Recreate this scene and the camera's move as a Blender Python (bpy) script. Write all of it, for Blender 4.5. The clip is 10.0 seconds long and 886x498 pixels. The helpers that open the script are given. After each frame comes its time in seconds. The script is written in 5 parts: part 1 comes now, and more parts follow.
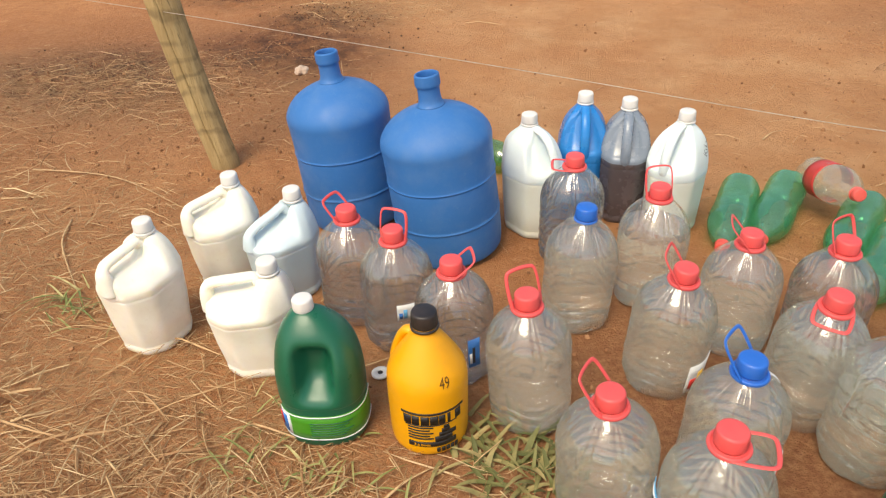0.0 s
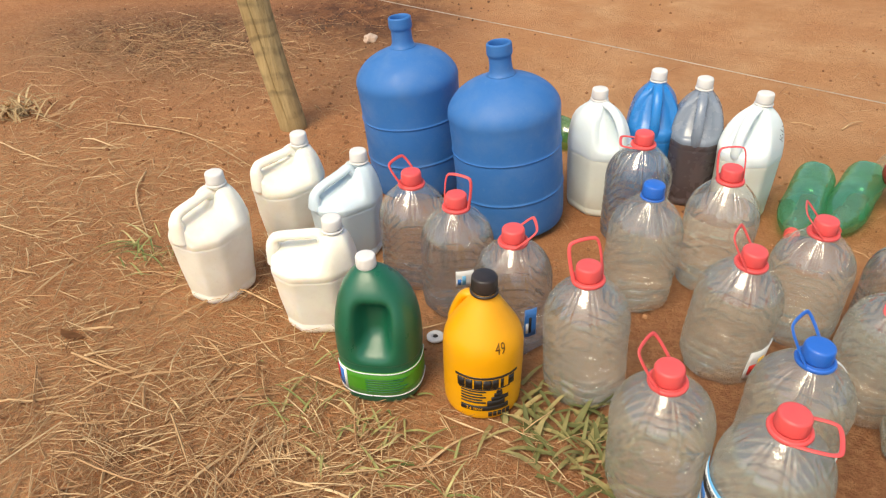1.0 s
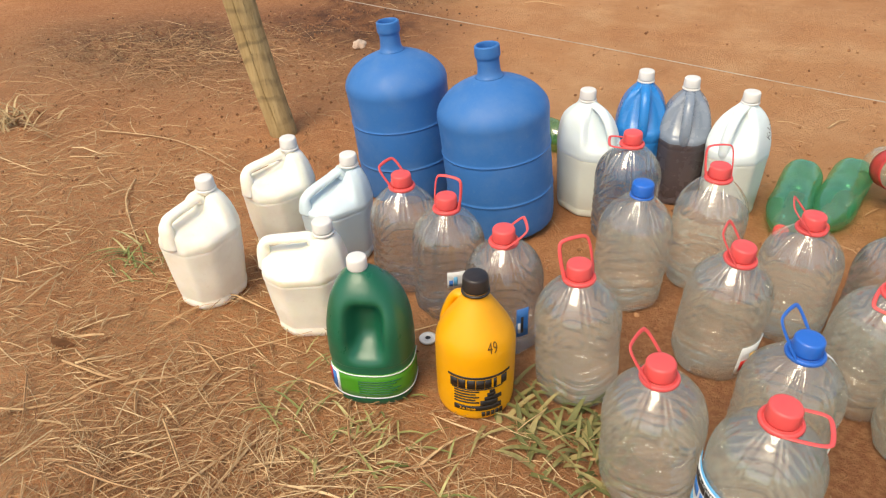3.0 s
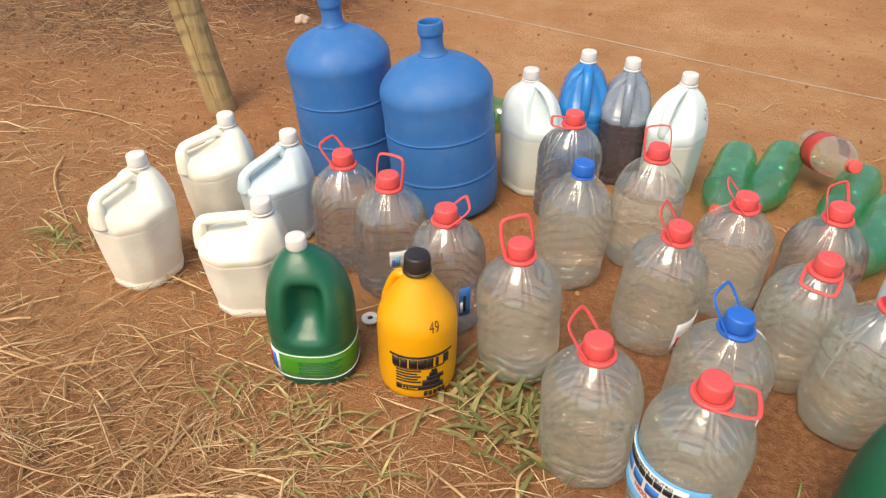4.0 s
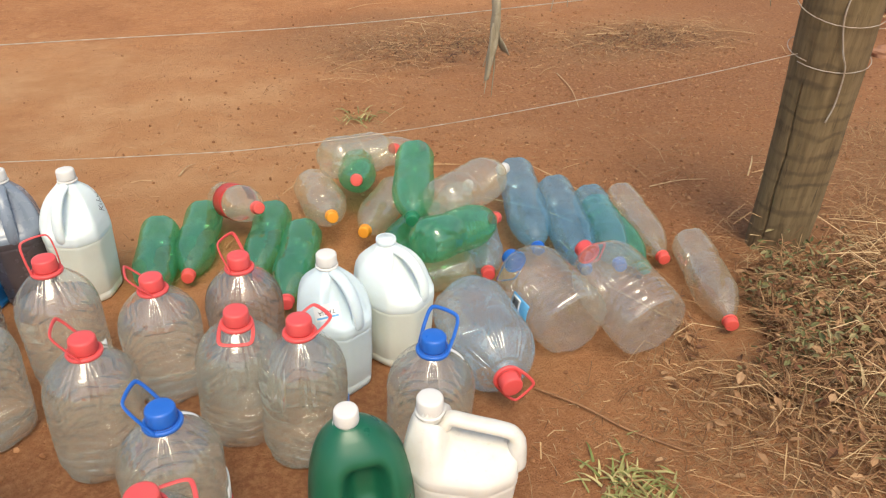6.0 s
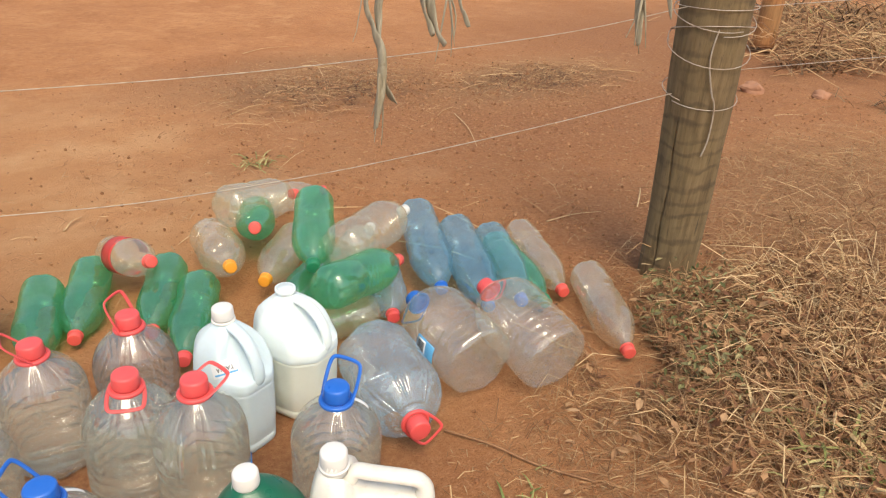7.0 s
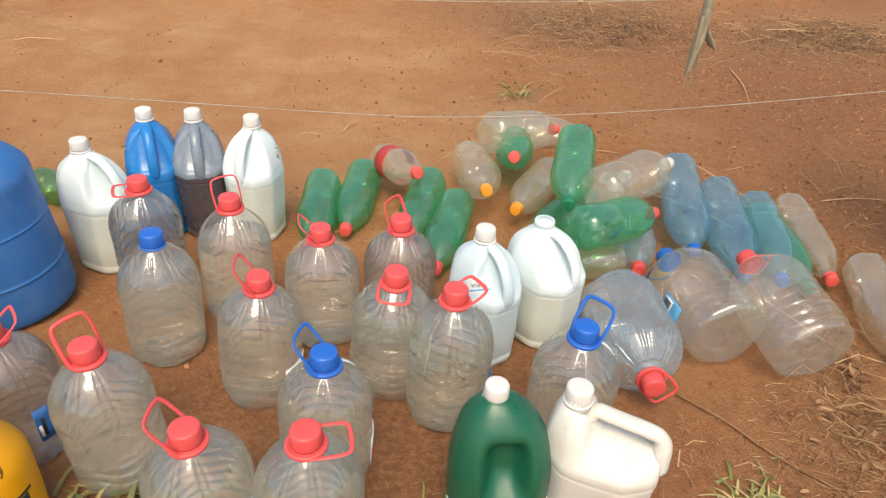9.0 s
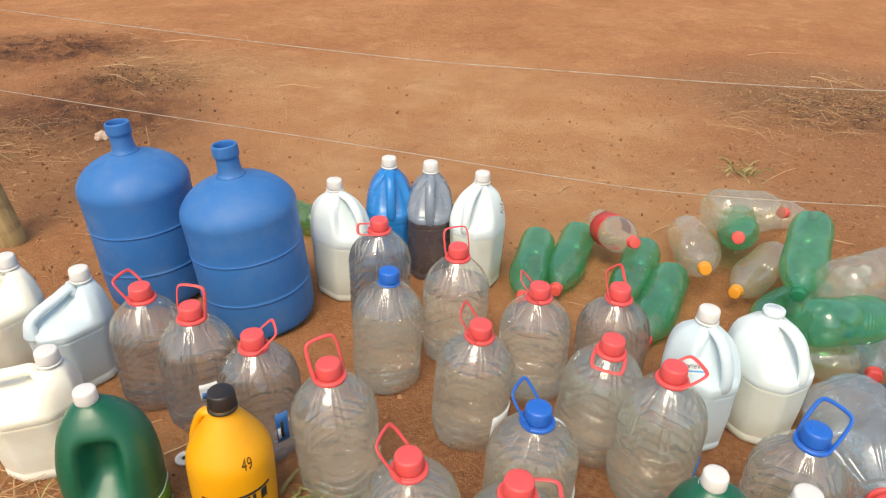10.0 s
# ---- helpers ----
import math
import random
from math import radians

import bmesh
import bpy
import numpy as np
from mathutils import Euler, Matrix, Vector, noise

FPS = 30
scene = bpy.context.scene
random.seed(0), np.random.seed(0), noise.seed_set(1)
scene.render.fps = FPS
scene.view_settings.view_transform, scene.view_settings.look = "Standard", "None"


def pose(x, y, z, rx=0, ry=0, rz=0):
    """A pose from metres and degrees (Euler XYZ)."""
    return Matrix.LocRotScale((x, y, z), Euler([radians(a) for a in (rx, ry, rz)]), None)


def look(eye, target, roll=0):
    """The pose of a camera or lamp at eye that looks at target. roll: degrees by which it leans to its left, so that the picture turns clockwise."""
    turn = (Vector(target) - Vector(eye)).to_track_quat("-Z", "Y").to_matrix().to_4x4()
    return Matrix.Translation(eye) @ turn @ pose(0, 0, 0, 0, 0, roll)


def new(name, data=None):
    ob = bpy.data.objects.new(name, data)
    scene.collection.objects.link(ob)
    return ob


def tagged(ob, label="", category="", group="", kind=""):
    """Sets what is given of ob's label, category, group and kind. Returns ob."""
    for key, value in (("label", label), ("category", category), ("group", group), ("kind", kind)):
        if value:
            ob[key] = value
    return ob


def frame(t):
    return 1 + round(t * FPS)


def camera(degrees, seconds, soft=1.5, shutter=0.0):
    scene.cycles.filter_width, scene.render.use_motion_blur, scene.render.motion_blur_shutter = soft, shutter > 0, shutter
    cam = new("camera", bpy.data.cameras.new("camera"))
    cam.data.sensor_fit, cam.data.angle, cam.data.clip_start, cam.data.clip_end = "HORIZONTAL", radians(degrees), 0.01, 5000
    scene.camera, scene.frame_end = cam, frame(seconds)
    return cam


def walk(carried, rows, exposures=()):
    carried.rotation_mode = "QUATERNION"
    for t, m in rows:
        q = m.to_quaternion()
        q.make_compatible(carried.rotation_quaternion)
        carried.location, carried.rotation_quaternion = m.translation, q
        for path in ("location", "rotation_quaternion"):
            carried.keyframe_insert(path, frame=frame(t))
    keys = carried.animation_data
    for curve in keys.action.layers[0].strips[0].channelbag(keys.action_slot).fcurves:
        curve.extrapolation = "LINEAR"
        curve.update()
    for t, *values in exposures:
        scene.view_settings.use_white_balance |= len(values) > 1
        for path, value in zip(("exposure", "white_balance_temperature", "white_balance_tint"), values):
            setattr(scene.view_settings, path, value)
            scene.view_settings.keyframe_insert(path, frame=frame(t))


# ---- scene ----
cam = camera(64.8, 10.0, soft=1.2)
PATH = [
    (0, (0.527, -0.065, 1.004), (0.119, 1.547, -0.107), -3.0),
    (0.5, (0.509, -0.088, 1.0), (-0.019, 1.508, -0.084), -2.3),
    (1, (0.512, -0.09, 0.988), (-0.031, 1.451, -0.166), -2.3),
    (1.5, (0.518, -0.085, 0.985), (0.0, 1.455, -0.181), -2.6),
    (2, (0.51, -0.079, 0.986), (0.007, 1.467, -0.179), -3.4),
    (2.2, (0.505, -0.085, 0.98), (-0.048, 1.47, -0.15), -3.0),
    (3.3, (0.52, -0.097, 0.98), (0.037, 1.465, -0.173), -2.3),
    (3.5, (0.518, -0.095, 0.981), (0.086, 1.459, -0.202), -1.5),
    (4, (0.526, -0.088, 0.973), (0.152, 1.477, -0.214), 0.2),
    (4.5, (0.58, -0.071, 0.961), (0.498, 1.514, -0.257), 1.9),
    (5, (0.653, -0.052, 0.964), (0.984, 1.477, -0.283), 0.5),
    (5.5, (0.712, -0.047, 0.979), (1.331, 1.453, -0.19), 1.3),
    (6, (0.752, -0.06, 0.996), (1.623, 1.416, -0.035), 1.5),
    (6.2, (0.757, -0.063, 1.0), (1.704, 1.387, 0.0), 1.7),
    (7.3, (0.776, -0.07, 1.023), (1.897, 1.305, 0.098), 2.8),
    (7.5, (0.777, -0.072, 1.032), (1.848, 1.323, 0.078), 2.4),
    (8, (0.756, -0.069, 1.02), (1.753, 1.344, 0.016), 4.1),
    (8.5, (0.735, -0.048, 1.001), (1.575, 1.398, -0.096), 4.4),
    (9, (0.685, -0.035, 1.005), (1.225, 1.543, -0.098), 3.3),
    (9.5, (0.633, -0.052, 1.015), (0.859, 1.640, -0.027), 2.0),
    (10, (0.603, -0.060, 1.039), (0.638, 1.678, 0.050), 1.5),
]
walk(cam, [(t, look(eye, target, roll)) for t, eye, target, roll in PATH], [(0, 0.12, 7280, 8), (4, 0.08, 7280, 8), (5, 0.02, 7120, 8), (5.6, 0.03, 7120, 8), (7.4, 0.18, 7120, 8), (8.5, 0.08, 7120, 8), (10, 0.06, 7120, 8)])

# ---- world, sun ----
world = bpy.data.worlds.new("sky")
scene.world = world
world.use_nodes = True
wn = world.node_tree.nodes
sky = wn.new("ShaderNodeTexSky")
sky.sky_type, sky.sun_disc = "NISHITA", False
sky.sun_elevation, sky.sun_rotation = radians(58), radians(200)
sky.air_density, sky.dust_density = 1.0, 3.0
world.node_tree.links.new(sky.outputs[0], wn["Background"].inputs[0])
wn["Background"].inputs[1].default_value = 0.222
sun = new("sun", bpy.data.lights.new("sun", "SUN"))
sun.data.energy, sun.data.angle, sun.data.color = 1.9, radians(26), (1.0, 0.92, 0.76)
sun.matrix_world = look((-0.8, -2.2, 4.0), (0, 0, 0))


# ---- materials ----
class Nodes:
    """A small wrapper to write node materials on few lines."""

    def __init__(self, name):
        self.mat = bpy.data.materials.new(name)
        self.mat.use_nodes = True
        self.tree = self.mat.node_tree
        self.bsdf = self.tree.nodes["Principled BSDF"]
        self.out = self.tree.nodes["Material Output"]

    def add(self, kind, **inputs):
        node = self.tree.nodes.new("ShaderNode" + kind)
        for key, value in inputs.items():
            self.put(node.inputs[key.replace("_", " ")], value)
        return node

    def put(self, socket, value):
        if isinstance(value, bpy.types.NodeSocket):
            self.tree.links.new(value, socket)
        else:
            socket.default_value = value

    def set(self, **inputs):
        for key, value in inputs.items():
            self.put(self.bsdf.inputs[key.replace("_", " ")], value)
        return self

    def coord(self, name="Object"):
        return self.add("TexCoord").outputs[name]

    def noise(self, scale, detail=4.0, rough=0.55, vector=None, stretch=None):
        n = self.add("TexNoise", Scale=scale, Detail=detail, Roughness=rough)
        v = vector or self.coord()
        if stretch:
            v = self.add("Mapping", Vector=v, Scale=stretch).outputs[0]
        self.put(n.inputs["Vector"], v)
        return n.outputs["Fac"]

    def ramp(self, fac, *stops):
        n = self.add("ValToRGB", Fac=fac)
        e = n.color_ramp.elements
        while len(e) < len(stops):
            e.new(0.5)
        for el, (at, col) in zip(e, stops):
            el.position = at
            el.color = (*col, 1) if len(col) == 3 else (col[0],) * 3 + (1,)
        return n.outputs[0]

    def mix(self, fac, a, b, blend="MIX"):
        n = self.tree.nodes.new("ShaderNodeMix")
        n.data_type, n.blend_type = "RGBA", blend
        for sock, v in ((n.inputs[0], fac), (n.inputs[6], a), (n.inputs[7], b)):
            if isinstance(v, tuple) and len(v) == 3:
                v = (*v, 1)
            self.put(sock, v)
        return n.outputs[2]

    def bump(self, height, strength=0.4, distance=0.002):
        return self.add("Bump", Height=height, Strength=strength, Distance=distance).outputs[0]

    def rim(self, normal, low=0.05, high=0.75):
        """Weight of the gloss: little face on, much at a slant, alike on both sides of a wall."""
        f = self.add("LayerWeight", Blend=0.5, Normal=normal).outputs["Facing"]
        return self.ramp(f, (0.0, (low,)), (0.6, (low * 1.6,)), (0.85, (low + 0.15,)), (1.0, (high,)))

    def shader(self, fac, a, b):
        n = self.tree.nodes.new("ShaderNodeMixShader")
        self.put(n.inputs[0], fac)
        self.tree.links.new(a, n.inputs[1])
        self.tree.links.new(b, n.inputs[2])
        return n.outputs[0]

    def finish(self, surface):
        self.tree.links.new(surface, self.out.inputs[0])
        return self.mat


def plastic(name, colour, rough=0.4, grime=(0.35, 0.2, 0.1), dirt=0.35, sheen=0.5, sss=0.0):
    """Blow-moulded plastic with dust, scuffs and a faint orange-peel relief."""
    n = Nodes(name)
    blot = n.ramp(n.noise(14, 6, 0.65), (0.45, (0.0,)), (0.8, (dirt,)))
    fine = n.ramp(n.noise(90, 4, 0.7), (0.6, (0.0,)), (0.8, (dirt,)))
    both = n.mix(1.0, blot, fine, "ADD")
    col = n.mix(both, colour, grime)
    n.set(Base_Color=col, Roughness=n.ramp(n.noise(25, 5), (0.3, (rough * 0.75,)), (0.75, (min(1, rough * 1.4),))))
    n.set(Specular_IOR_Level=sheen, Normal=n.bump(n.noise(55, 3), 0.25, 0.0015))
    if sss:
        n.set(Subsurface_Weight=sss, Subsurface_Radius=(0.02, 0.017, 0.012), Subsurface_Scale=1.0)
    return n.mat


def clear_plastic(name, tint, haze, haze_colour, relief=0.5, scale=18.0, gloss_rough=0.09, shine=0.09):
    """A thin clear wall: light passes, a sky gloss lies on it, scuffs scatter a little."""
    n = Nodes(name)
    nor = n.bump(n.noise(scale, 3, 0.5), relief, 0.006)
    clear = n.add("BsdfTransparent", Color=(*tint, 1)).outputs[0]
    dull = n.add("BsdfDiffuse", Color=(*haze_colour, 1), Normal=nor).outputs[0]
    glow = n.add("BsdfTranslucent", Color=(*haze_colour, 1), Normal=nor).outputs[0]
    dusty = n.shader(0.5, dull, glow)
    scuff = n.ramp(n.noise(30, 6, 0.7), (0.35, (haze * 0.5,)), (0.75, (haze * 1.5,)))
    base = n.shader(scuff, clear, dusty)
    gloss = n.add("BsdfGlossy", Color=(1, 1, 1, 1), Roughness=gloss_rough, Normal=nor).outputs[0]
    return n.finish(n.shader(n.rim(nor, shine, 0.7), base, gloss))


def liquid(name, colour, straight=0.22, cloud=0.10, cloud_colour=(0.82, 0.84, 0.74)):
    """Water in a thin bottle: most of the light is bent by the ripples of the wall, a part passes straight."""
    n = Nodes(name)
    nor = n.bump(n.noise(26, 2, 0.5), 0.30, 0.006)
    bent = n.add("BsdfRefraction", Color=(*colour, 1), Roughness=0.012, IOR=1.33, Normal=nor).outputs[0]
    clear = n.add("BsdfTransparent", Color=(*colour, 1)).outputs[0]
    gloss = n.add("BsdfGlossy", Color=(1, 1, 1, 1), Roughness=0.05, Normal=nor).outputs[0]
    milk = n.shader(0.5, n.add("BsdfDiffuse", Color=(*cloud_colour, 1)).outputs[0], n.add("BsdfTranslucent", Color=(*cloud_colour, 1)).outputs[0])
    return n.finish(n.shader(n.rim(nor, 0.07, 0.7), n.shader(cloud, n.shader(straight, bent, clear), milk), gloss))


def earth():
    n = Nodes("red_earth")
    p = n.coord()
    big, mid, fine = n.noise(1.3, 5, 0.6, p), n.noise(7, 6, 0.65, p), n.noise(70, 6, 0.7, p)
    col = n.ramp(big, (0.3, (0.41, 0.172, 0.072)), (0.5, (0.50, 0.226, 0.096)), (0.72, (0.60, 0.30, 0.138)))
    col = n.mix(n.ramp(mid, (0.4, (0.0,)), (0.7, (0.55,))), col, (0.38, 0.145, 0.058))
    col = n.mix(n.ramp(fine, (0.5, (0.0,)), (0.72, (0.6,))), col, (0.52, 0.27, 0.13))
    col = n.mix(n.ramp(n.noise(24, 7, 0.78, p), (0.50, (0.0,)), (0.66, (0.6,))), col, (0.30, 0.118, 0.048))
    col = n.mix(n.ramp(n.noise(31, 7, 0.8, p), (0.34, (0.55,)), (0.46, (0.0,))), col, (0.66, 0.36, 0.175))
    speck = n.noise(260, 4, 0.75, p)
    col = n.mix(n.ramp(speck, (0.52, (0.0,)), (0.68, (0.6,))), col, (0.20, 0.078, 0.034))
    col = n.mix(n.ramp(speck, (0.32, (0.55,)), (0.44, (0.0,))), col, (0.64, 0.36, 0.18))
    pale = n.ramp(n.noise(3.1, 4, 0.6, p), (0.58, (0.0,)), (0.7, (0.5,)))
    col = n.mix(pale, col, (0.62, 0.34, 0.165))
    dust = n.add("Attribute")
    dust.attribute_name = "dust"
    drift = n.mix(1.0, dust.outputs["Fac"], n.ramp(n.noise(2.4, 5, 0.6, p), (0.3, (0.35,)), (0.62, (0.95,))), "MULTIPLY")
    col = n.mix(drift, col, n.mix(n.ramp(n.noise(4.0, 4, 0.6, p), (0.4, (0.0,)), (0.7, (1.0,))), (0.50, 0.25, 0.112), (0.63, 0.37, 0.19)))
    # brown soil, plus shade put into the colour around the bottles' feet
    loam_shade = n.add("Attribute")
    loam_shade.attribute_name = "loam_shade"
    col = n.mix(n.mix(1.0, loam_shade.outputs["Fac"], (0.9, 0.9, 0.9), "MULTIPLY"), col, n.mix(n.ramp(fine, (0.4, (0.0,)), (0.7, (1.0,))), (0.25, 0.106, 0.051), (0.43, 0.212, 0.100)))
    char = n.add("Attribute")
    char.attribute_name = "char"
    ragged = n.mix(1.0, char.outputs["Fac"], n.ramp(n.noise(9, 6, 0.7, p), (0.32, (0.2,)), (0.62, (1.0,))), "MULTIPLY")
    col = n.mix(ragged, col, (0.085, 0.040, 0.027))
    litter = n.add("Attribute")
    litter.attribute_name = "litter"
    chaff = n.mix(1.0, litter.outputs["Fac"], n.ramp(n.noise(45, 5, 0.7, p, (1, 2.4, 1)), (0.42, (0.0,)), (0.66, (0.8,))), "MULTIPLY")
    col = n.mix(chaff, col, (0.40, 0.26, 0.13))
    n.set(Base_Color=col, Roughness=0.95, Specular_IOR_Level=0.15)
    h = n.mix(0.5, n.noise(38, 8, 0.75, p), n.noise(160, 5, 0.7, p))
    n.set(Normal=n.bump(h, 1.0, 0.02))
    return n.mat


def dry_plant(name, a, b, c, rough=0.8, single=False):
    """Straw and leaves: each blade takes a tone of its own."""
    n = Nodes(name)
    rnd = n.add("ObjectInfo").outputs["Random"] if single else n.add("NewGeometry").outputs["Random Per Island"]
    col = n.ramp(rnd, (0.0, a), (0.5, b), (1.0, c))
    col = n.mix(n.ramp(n.noise(60, 4), (0.4, (0.0,)), (0.75, (0.5,))), col, tuple(v * 0.55 for v in a))
    n.set(Base_Color=col, Roughness=rough, Specular_IOR_Level=0.25)
    return n.mat


def timber(name, a, b, dark, ring=0.0):
    n = Nodes(name)
    p = n.coord()
    grain = n.noise(9, 8, 0.65, p, (7, 7, 0.8))
    col = n.ramp(grain, (0.3, a), (0.7, b))
    col = n.mix(n.ramp(n.noise(16, 6, 0.7, p, (6, 6, 0.5)), (0.58, (0.0,)), (0.7, (0.75,))), col, dark)
    col = n.mix(n.ramp(n.noise(5, 4, 0.6, p), (0.45, (0.0,)), (0.75, (0.5,))), col, (0.21, 0.155, 0.075))
    h = grain
    if ring:
        w = n.add("TexWave", Vector=p, Scale=ring, Distortion=9.0, Detail=4.0)
        w.bands_direction = "Z"
        patchy = n.ramp(n.noise(6, 3, 0.6, p, (1, 1, 2.5)), (0.40, (0.0,)), (0.60, (0.5,)))
        band = n.mix(1.0, n.ramp(w.outputs["Fac"], (0.0, (1.0,)), (0.4, (0.0,))), patchy, "MULTIPLY")
        col = n.mix(band, col, dark)
        h = n.mix(0.08, grain, w.outputs["Fac"])
    n.set(Base_Color=col, Roughness=0.88, Specular_IOR_Level=0.2, Normal=n.bump(h, 0.8, 0.006))
    return n.mat


WHITE = plastic("white_hdpe", (0.90, 0.86, 0.735), 0.36, (0.52, 0.38, 0.22), 0.24, 0.4, 0.5)
WHITE_CLEAN = plastic("white_can_hdpe", (0.69, 0.67, 0.61), 0.38, (0.45, 0.32, 0.18), 0.3, 0.4, 0.25)
PALE_BLUE = plastic("pale_blue_hdpe", (0.57, 0.68, 0.72), 0.38, (0.45, 0.40, 0.32), 0.18, 0.4, 0.25)
ICE_WHITE = plastic("ice_white_hdpe", (0.71, 0.79, 0.785), 0.36, (0.5, 0.45, 0.36), 0.15, 0.4, 0.25)
ICE_FULL = plastic("cream_liquid_behind_hdpe", (0.70, 0.74, 0.66), 0.36, (0.42, 0.38, 0.28), 0.15, 0.4, 0.25)
BLUE_JUG = plastic("blue_water_jug_plastic", (0.032, 0.155, 0.42), 0.5, (0.16, 0.26, 0.43), 0.34, 0.35)
BLUE_CAN = plastic("bright_blue_hdpe", (0.01, 0.20, 0.55), 0.3, (0.1, 0.2, 0.3), 0.2, 0.5)
GREY_CAN = plastic("smoky_grey_hdpe", (0.20, 0.24, 0.29), 0.25, (0.3, 0.3, 0.3), 0.2, 0.6)
DARK_CAN = plastic("dark_liquid_behind_hdpe", (0.085, 0.07, 0.075), 0.25, (0.2, 0.16, 0.14), 0.2, 0.6)
GREEN_JUG = plastic("dark_green_hdpe", (0.004, 0.105, 0.052), 0.34, (0.06, 0.10, 0.05), 0.15, 0.55)
YELLOW = plastic("yellow_hdpe", (0.80, 0.36, 0.006), 0.4, (0.5, 0.25, 0.05), 0.25, 0.45)
RED_CAP = plastic("red_cap_plastic", (0.72, 0.085, 0.085), 0.4, (0.55, 0.2, 0.15), 0.18, 0.45)
PINK_CAP = plastic("coral_cap_plastic", (0.72, 0.10, 0.08), 0.4, (0.55, 0.25, 0.2), 0.15, 0.45)
BLUE_CAP = plastic("blue_cap_plastic", (0.010, 0.125, 0.52), 0.35, (0.2, 0.25, 0.4), 0.15, 0.5)
ORANGE_CAP = plastic("orange_cap_plastic", (0.85, 0.33, 0.03), 0.4, (0.6, 0.35, 0.15), 0.1)
WHITE_CAP = plastic("white_cap_plastic", (0.70, 0.68, 0.64), 0.4, (0.5, 0.4, 0.28), 0.15)
BLACK_CAP = plastic("black_cap_plastic", (0.014, 0.012, 0.012), 0.4, (0.2, 0.12, 0.08), 0.2)
GREEN_CAP = plastic("green_cap_plastic", (0.01, 0.20, 0.09), 0.4, (0.2, 0.25, 0.15), 0.15)
INK = plastic("black_label_ink", (0.012, 0.010, 0.010), 0.5, (0.1, 0.06, 0.02), 0.15)
PEN = plastic("faded_pen_ink", (0.16, 0.075, 0.015), 0.5, (0.5, 0.25, 0.03), 0.5)
LABEL_WHITE = plastic("white_label_film", (0.72, 0.74, 0.74), 0.4, (0.5, 0.42, 0.34), 0.2)
LABEL_BLUE = plastic("blue_label_film", (0.02, 0.16, 0.50), 0.4, (0.3, 0.3, 0.35), 0.2)
LABEL_SKY = plastic("sky_blue_label_film", (0.10, 0.38, 0.66), 0.4, (0.3, 0.35, 0.4), 0.2)
LABEL_GREEN = plastic("leaf_green_label_film", (0.05, 0.26, 0.015), 0.4, (0.25, 0.3, 0.1), 0.2)
LABEL_RED = plastic("red_label_film", (0.52, 0.03, 0.025), 0.4, (0.4, 0.2, 0.15), 0.2)
LABEL_GOLD = plastic("gold_label_film", (0.62, 0.38, 0.05), 0.4, (0.4, 0.3, 0.15), 0.2)
PET = clear_plastic("clear_pet", (0.985, 0.985, 0.975), 0.11, (0.84, 0.80, 0.62), 0.40, 24, 0.06, 0.08)
PET_DUSTY = clear_plastic("dusty_clear_pet", (0.965, 0.945, 0.89), 0.27, (0.80, 0.745, 0.57), 0.5, 14)
PET_EMPTY = clear_plastic("scuffed_clear_pet", (0.965, 0.96, 0.93), 0.20, (0.76, 0.75, 0.645), 0.5, 20, 0.10)
PET_BLUE = clear_plastic("blue_pet", (0.70, 0.89, 0.96), 0.28, (0.40, 0.66, 0.82), 0.5, 16, 0.12)
PET_ICE = clear_plastic("ice_blue_pet", (0.88, 0.95, 0.985), 0.30, (0.64, 0.79, 0.88), 0.6, 18)
PET_GREEN = clear_plastic("green_pet", (0.44, 0.85, 0.58), 0.32, (0.18, 0.65, 0.42), 0.5, 14)
PET_LEAF = clear_plastic("pale_green_pet", (0.5, 0.8, 0.45), 0.25, (0.25, 0.5, 0.2), 0.5, 14)
WATER = liquid("clear_water", (0.985, 0.99, 0.975), 0.40, 0.22, (0.90, 0.93, 0.80))
WATER_CLOUDY = liquid("cloudy_water", (0.97, 0.97, 0.94), 0.40, 0.23, (0.88, 0.88, 0.74))
WATER_GREY = liquid("greyish_water", (0.90, 0.92, 0.93), 0.42, 0.13, (0.64, 0.64, 0.62))
EARTH = earth()
STRAW = dry_plant("dry_straw", (0.36, 0.195, 0.092), (0.55, 0.355, 0.18), (0.74, 0.55, 0.31))
FINE_STRAW = dry_plant("fine_brown_straw", (0.27, 0.125, 0.058), (0.46, 0.265, 0.13), (0.62, 0.42, 0.225))
STEM = dry_plant("dry_brown_stem", (0.17, 0.078, 0.037), (0.34, 0.18, 0.085), (0.58, 0.39, 0.20))
LITTER = dry_plant("brown_leaf_litter", (0.15, 0.066, 0.034), (0.29, 0.145, 0.07), (0.46, 0.28, 0.145))
BLADE = dry_plant("green_grass_blade", (0.15, 0.18, 0.05), (0.33, 0.31, 0.11), (0.56, 0.46, 0.21), 0.6, True)
STRAW_BLADE = dry_plant("dry_grass_blade", (0.30, 0.18, 0.08), (0.48, 0.33, 0.16), (0.62, 0.47, 0.25), 0.7, True)
DARK_BLADE = dry_plant("brown_grass_blade", (0.09, 0.05, 0.028), (0.19, 0.11, 0.055), (0.36, 0.24, 0.12), 0.8, True)
LEAF_BLADE = dry_plant("broad_grass_blade", (0.10, 0.108, 0.034), (0.19, 0.18, 0.062), (0.40, 0.31, 0.135), 0.6, True)
LEAF = dry_plant("weed_leaf", (0.11, 0.115, 0.045), (0.19, 0.175, 0.07), (0.31, 0.25, 0.12), 0.6)
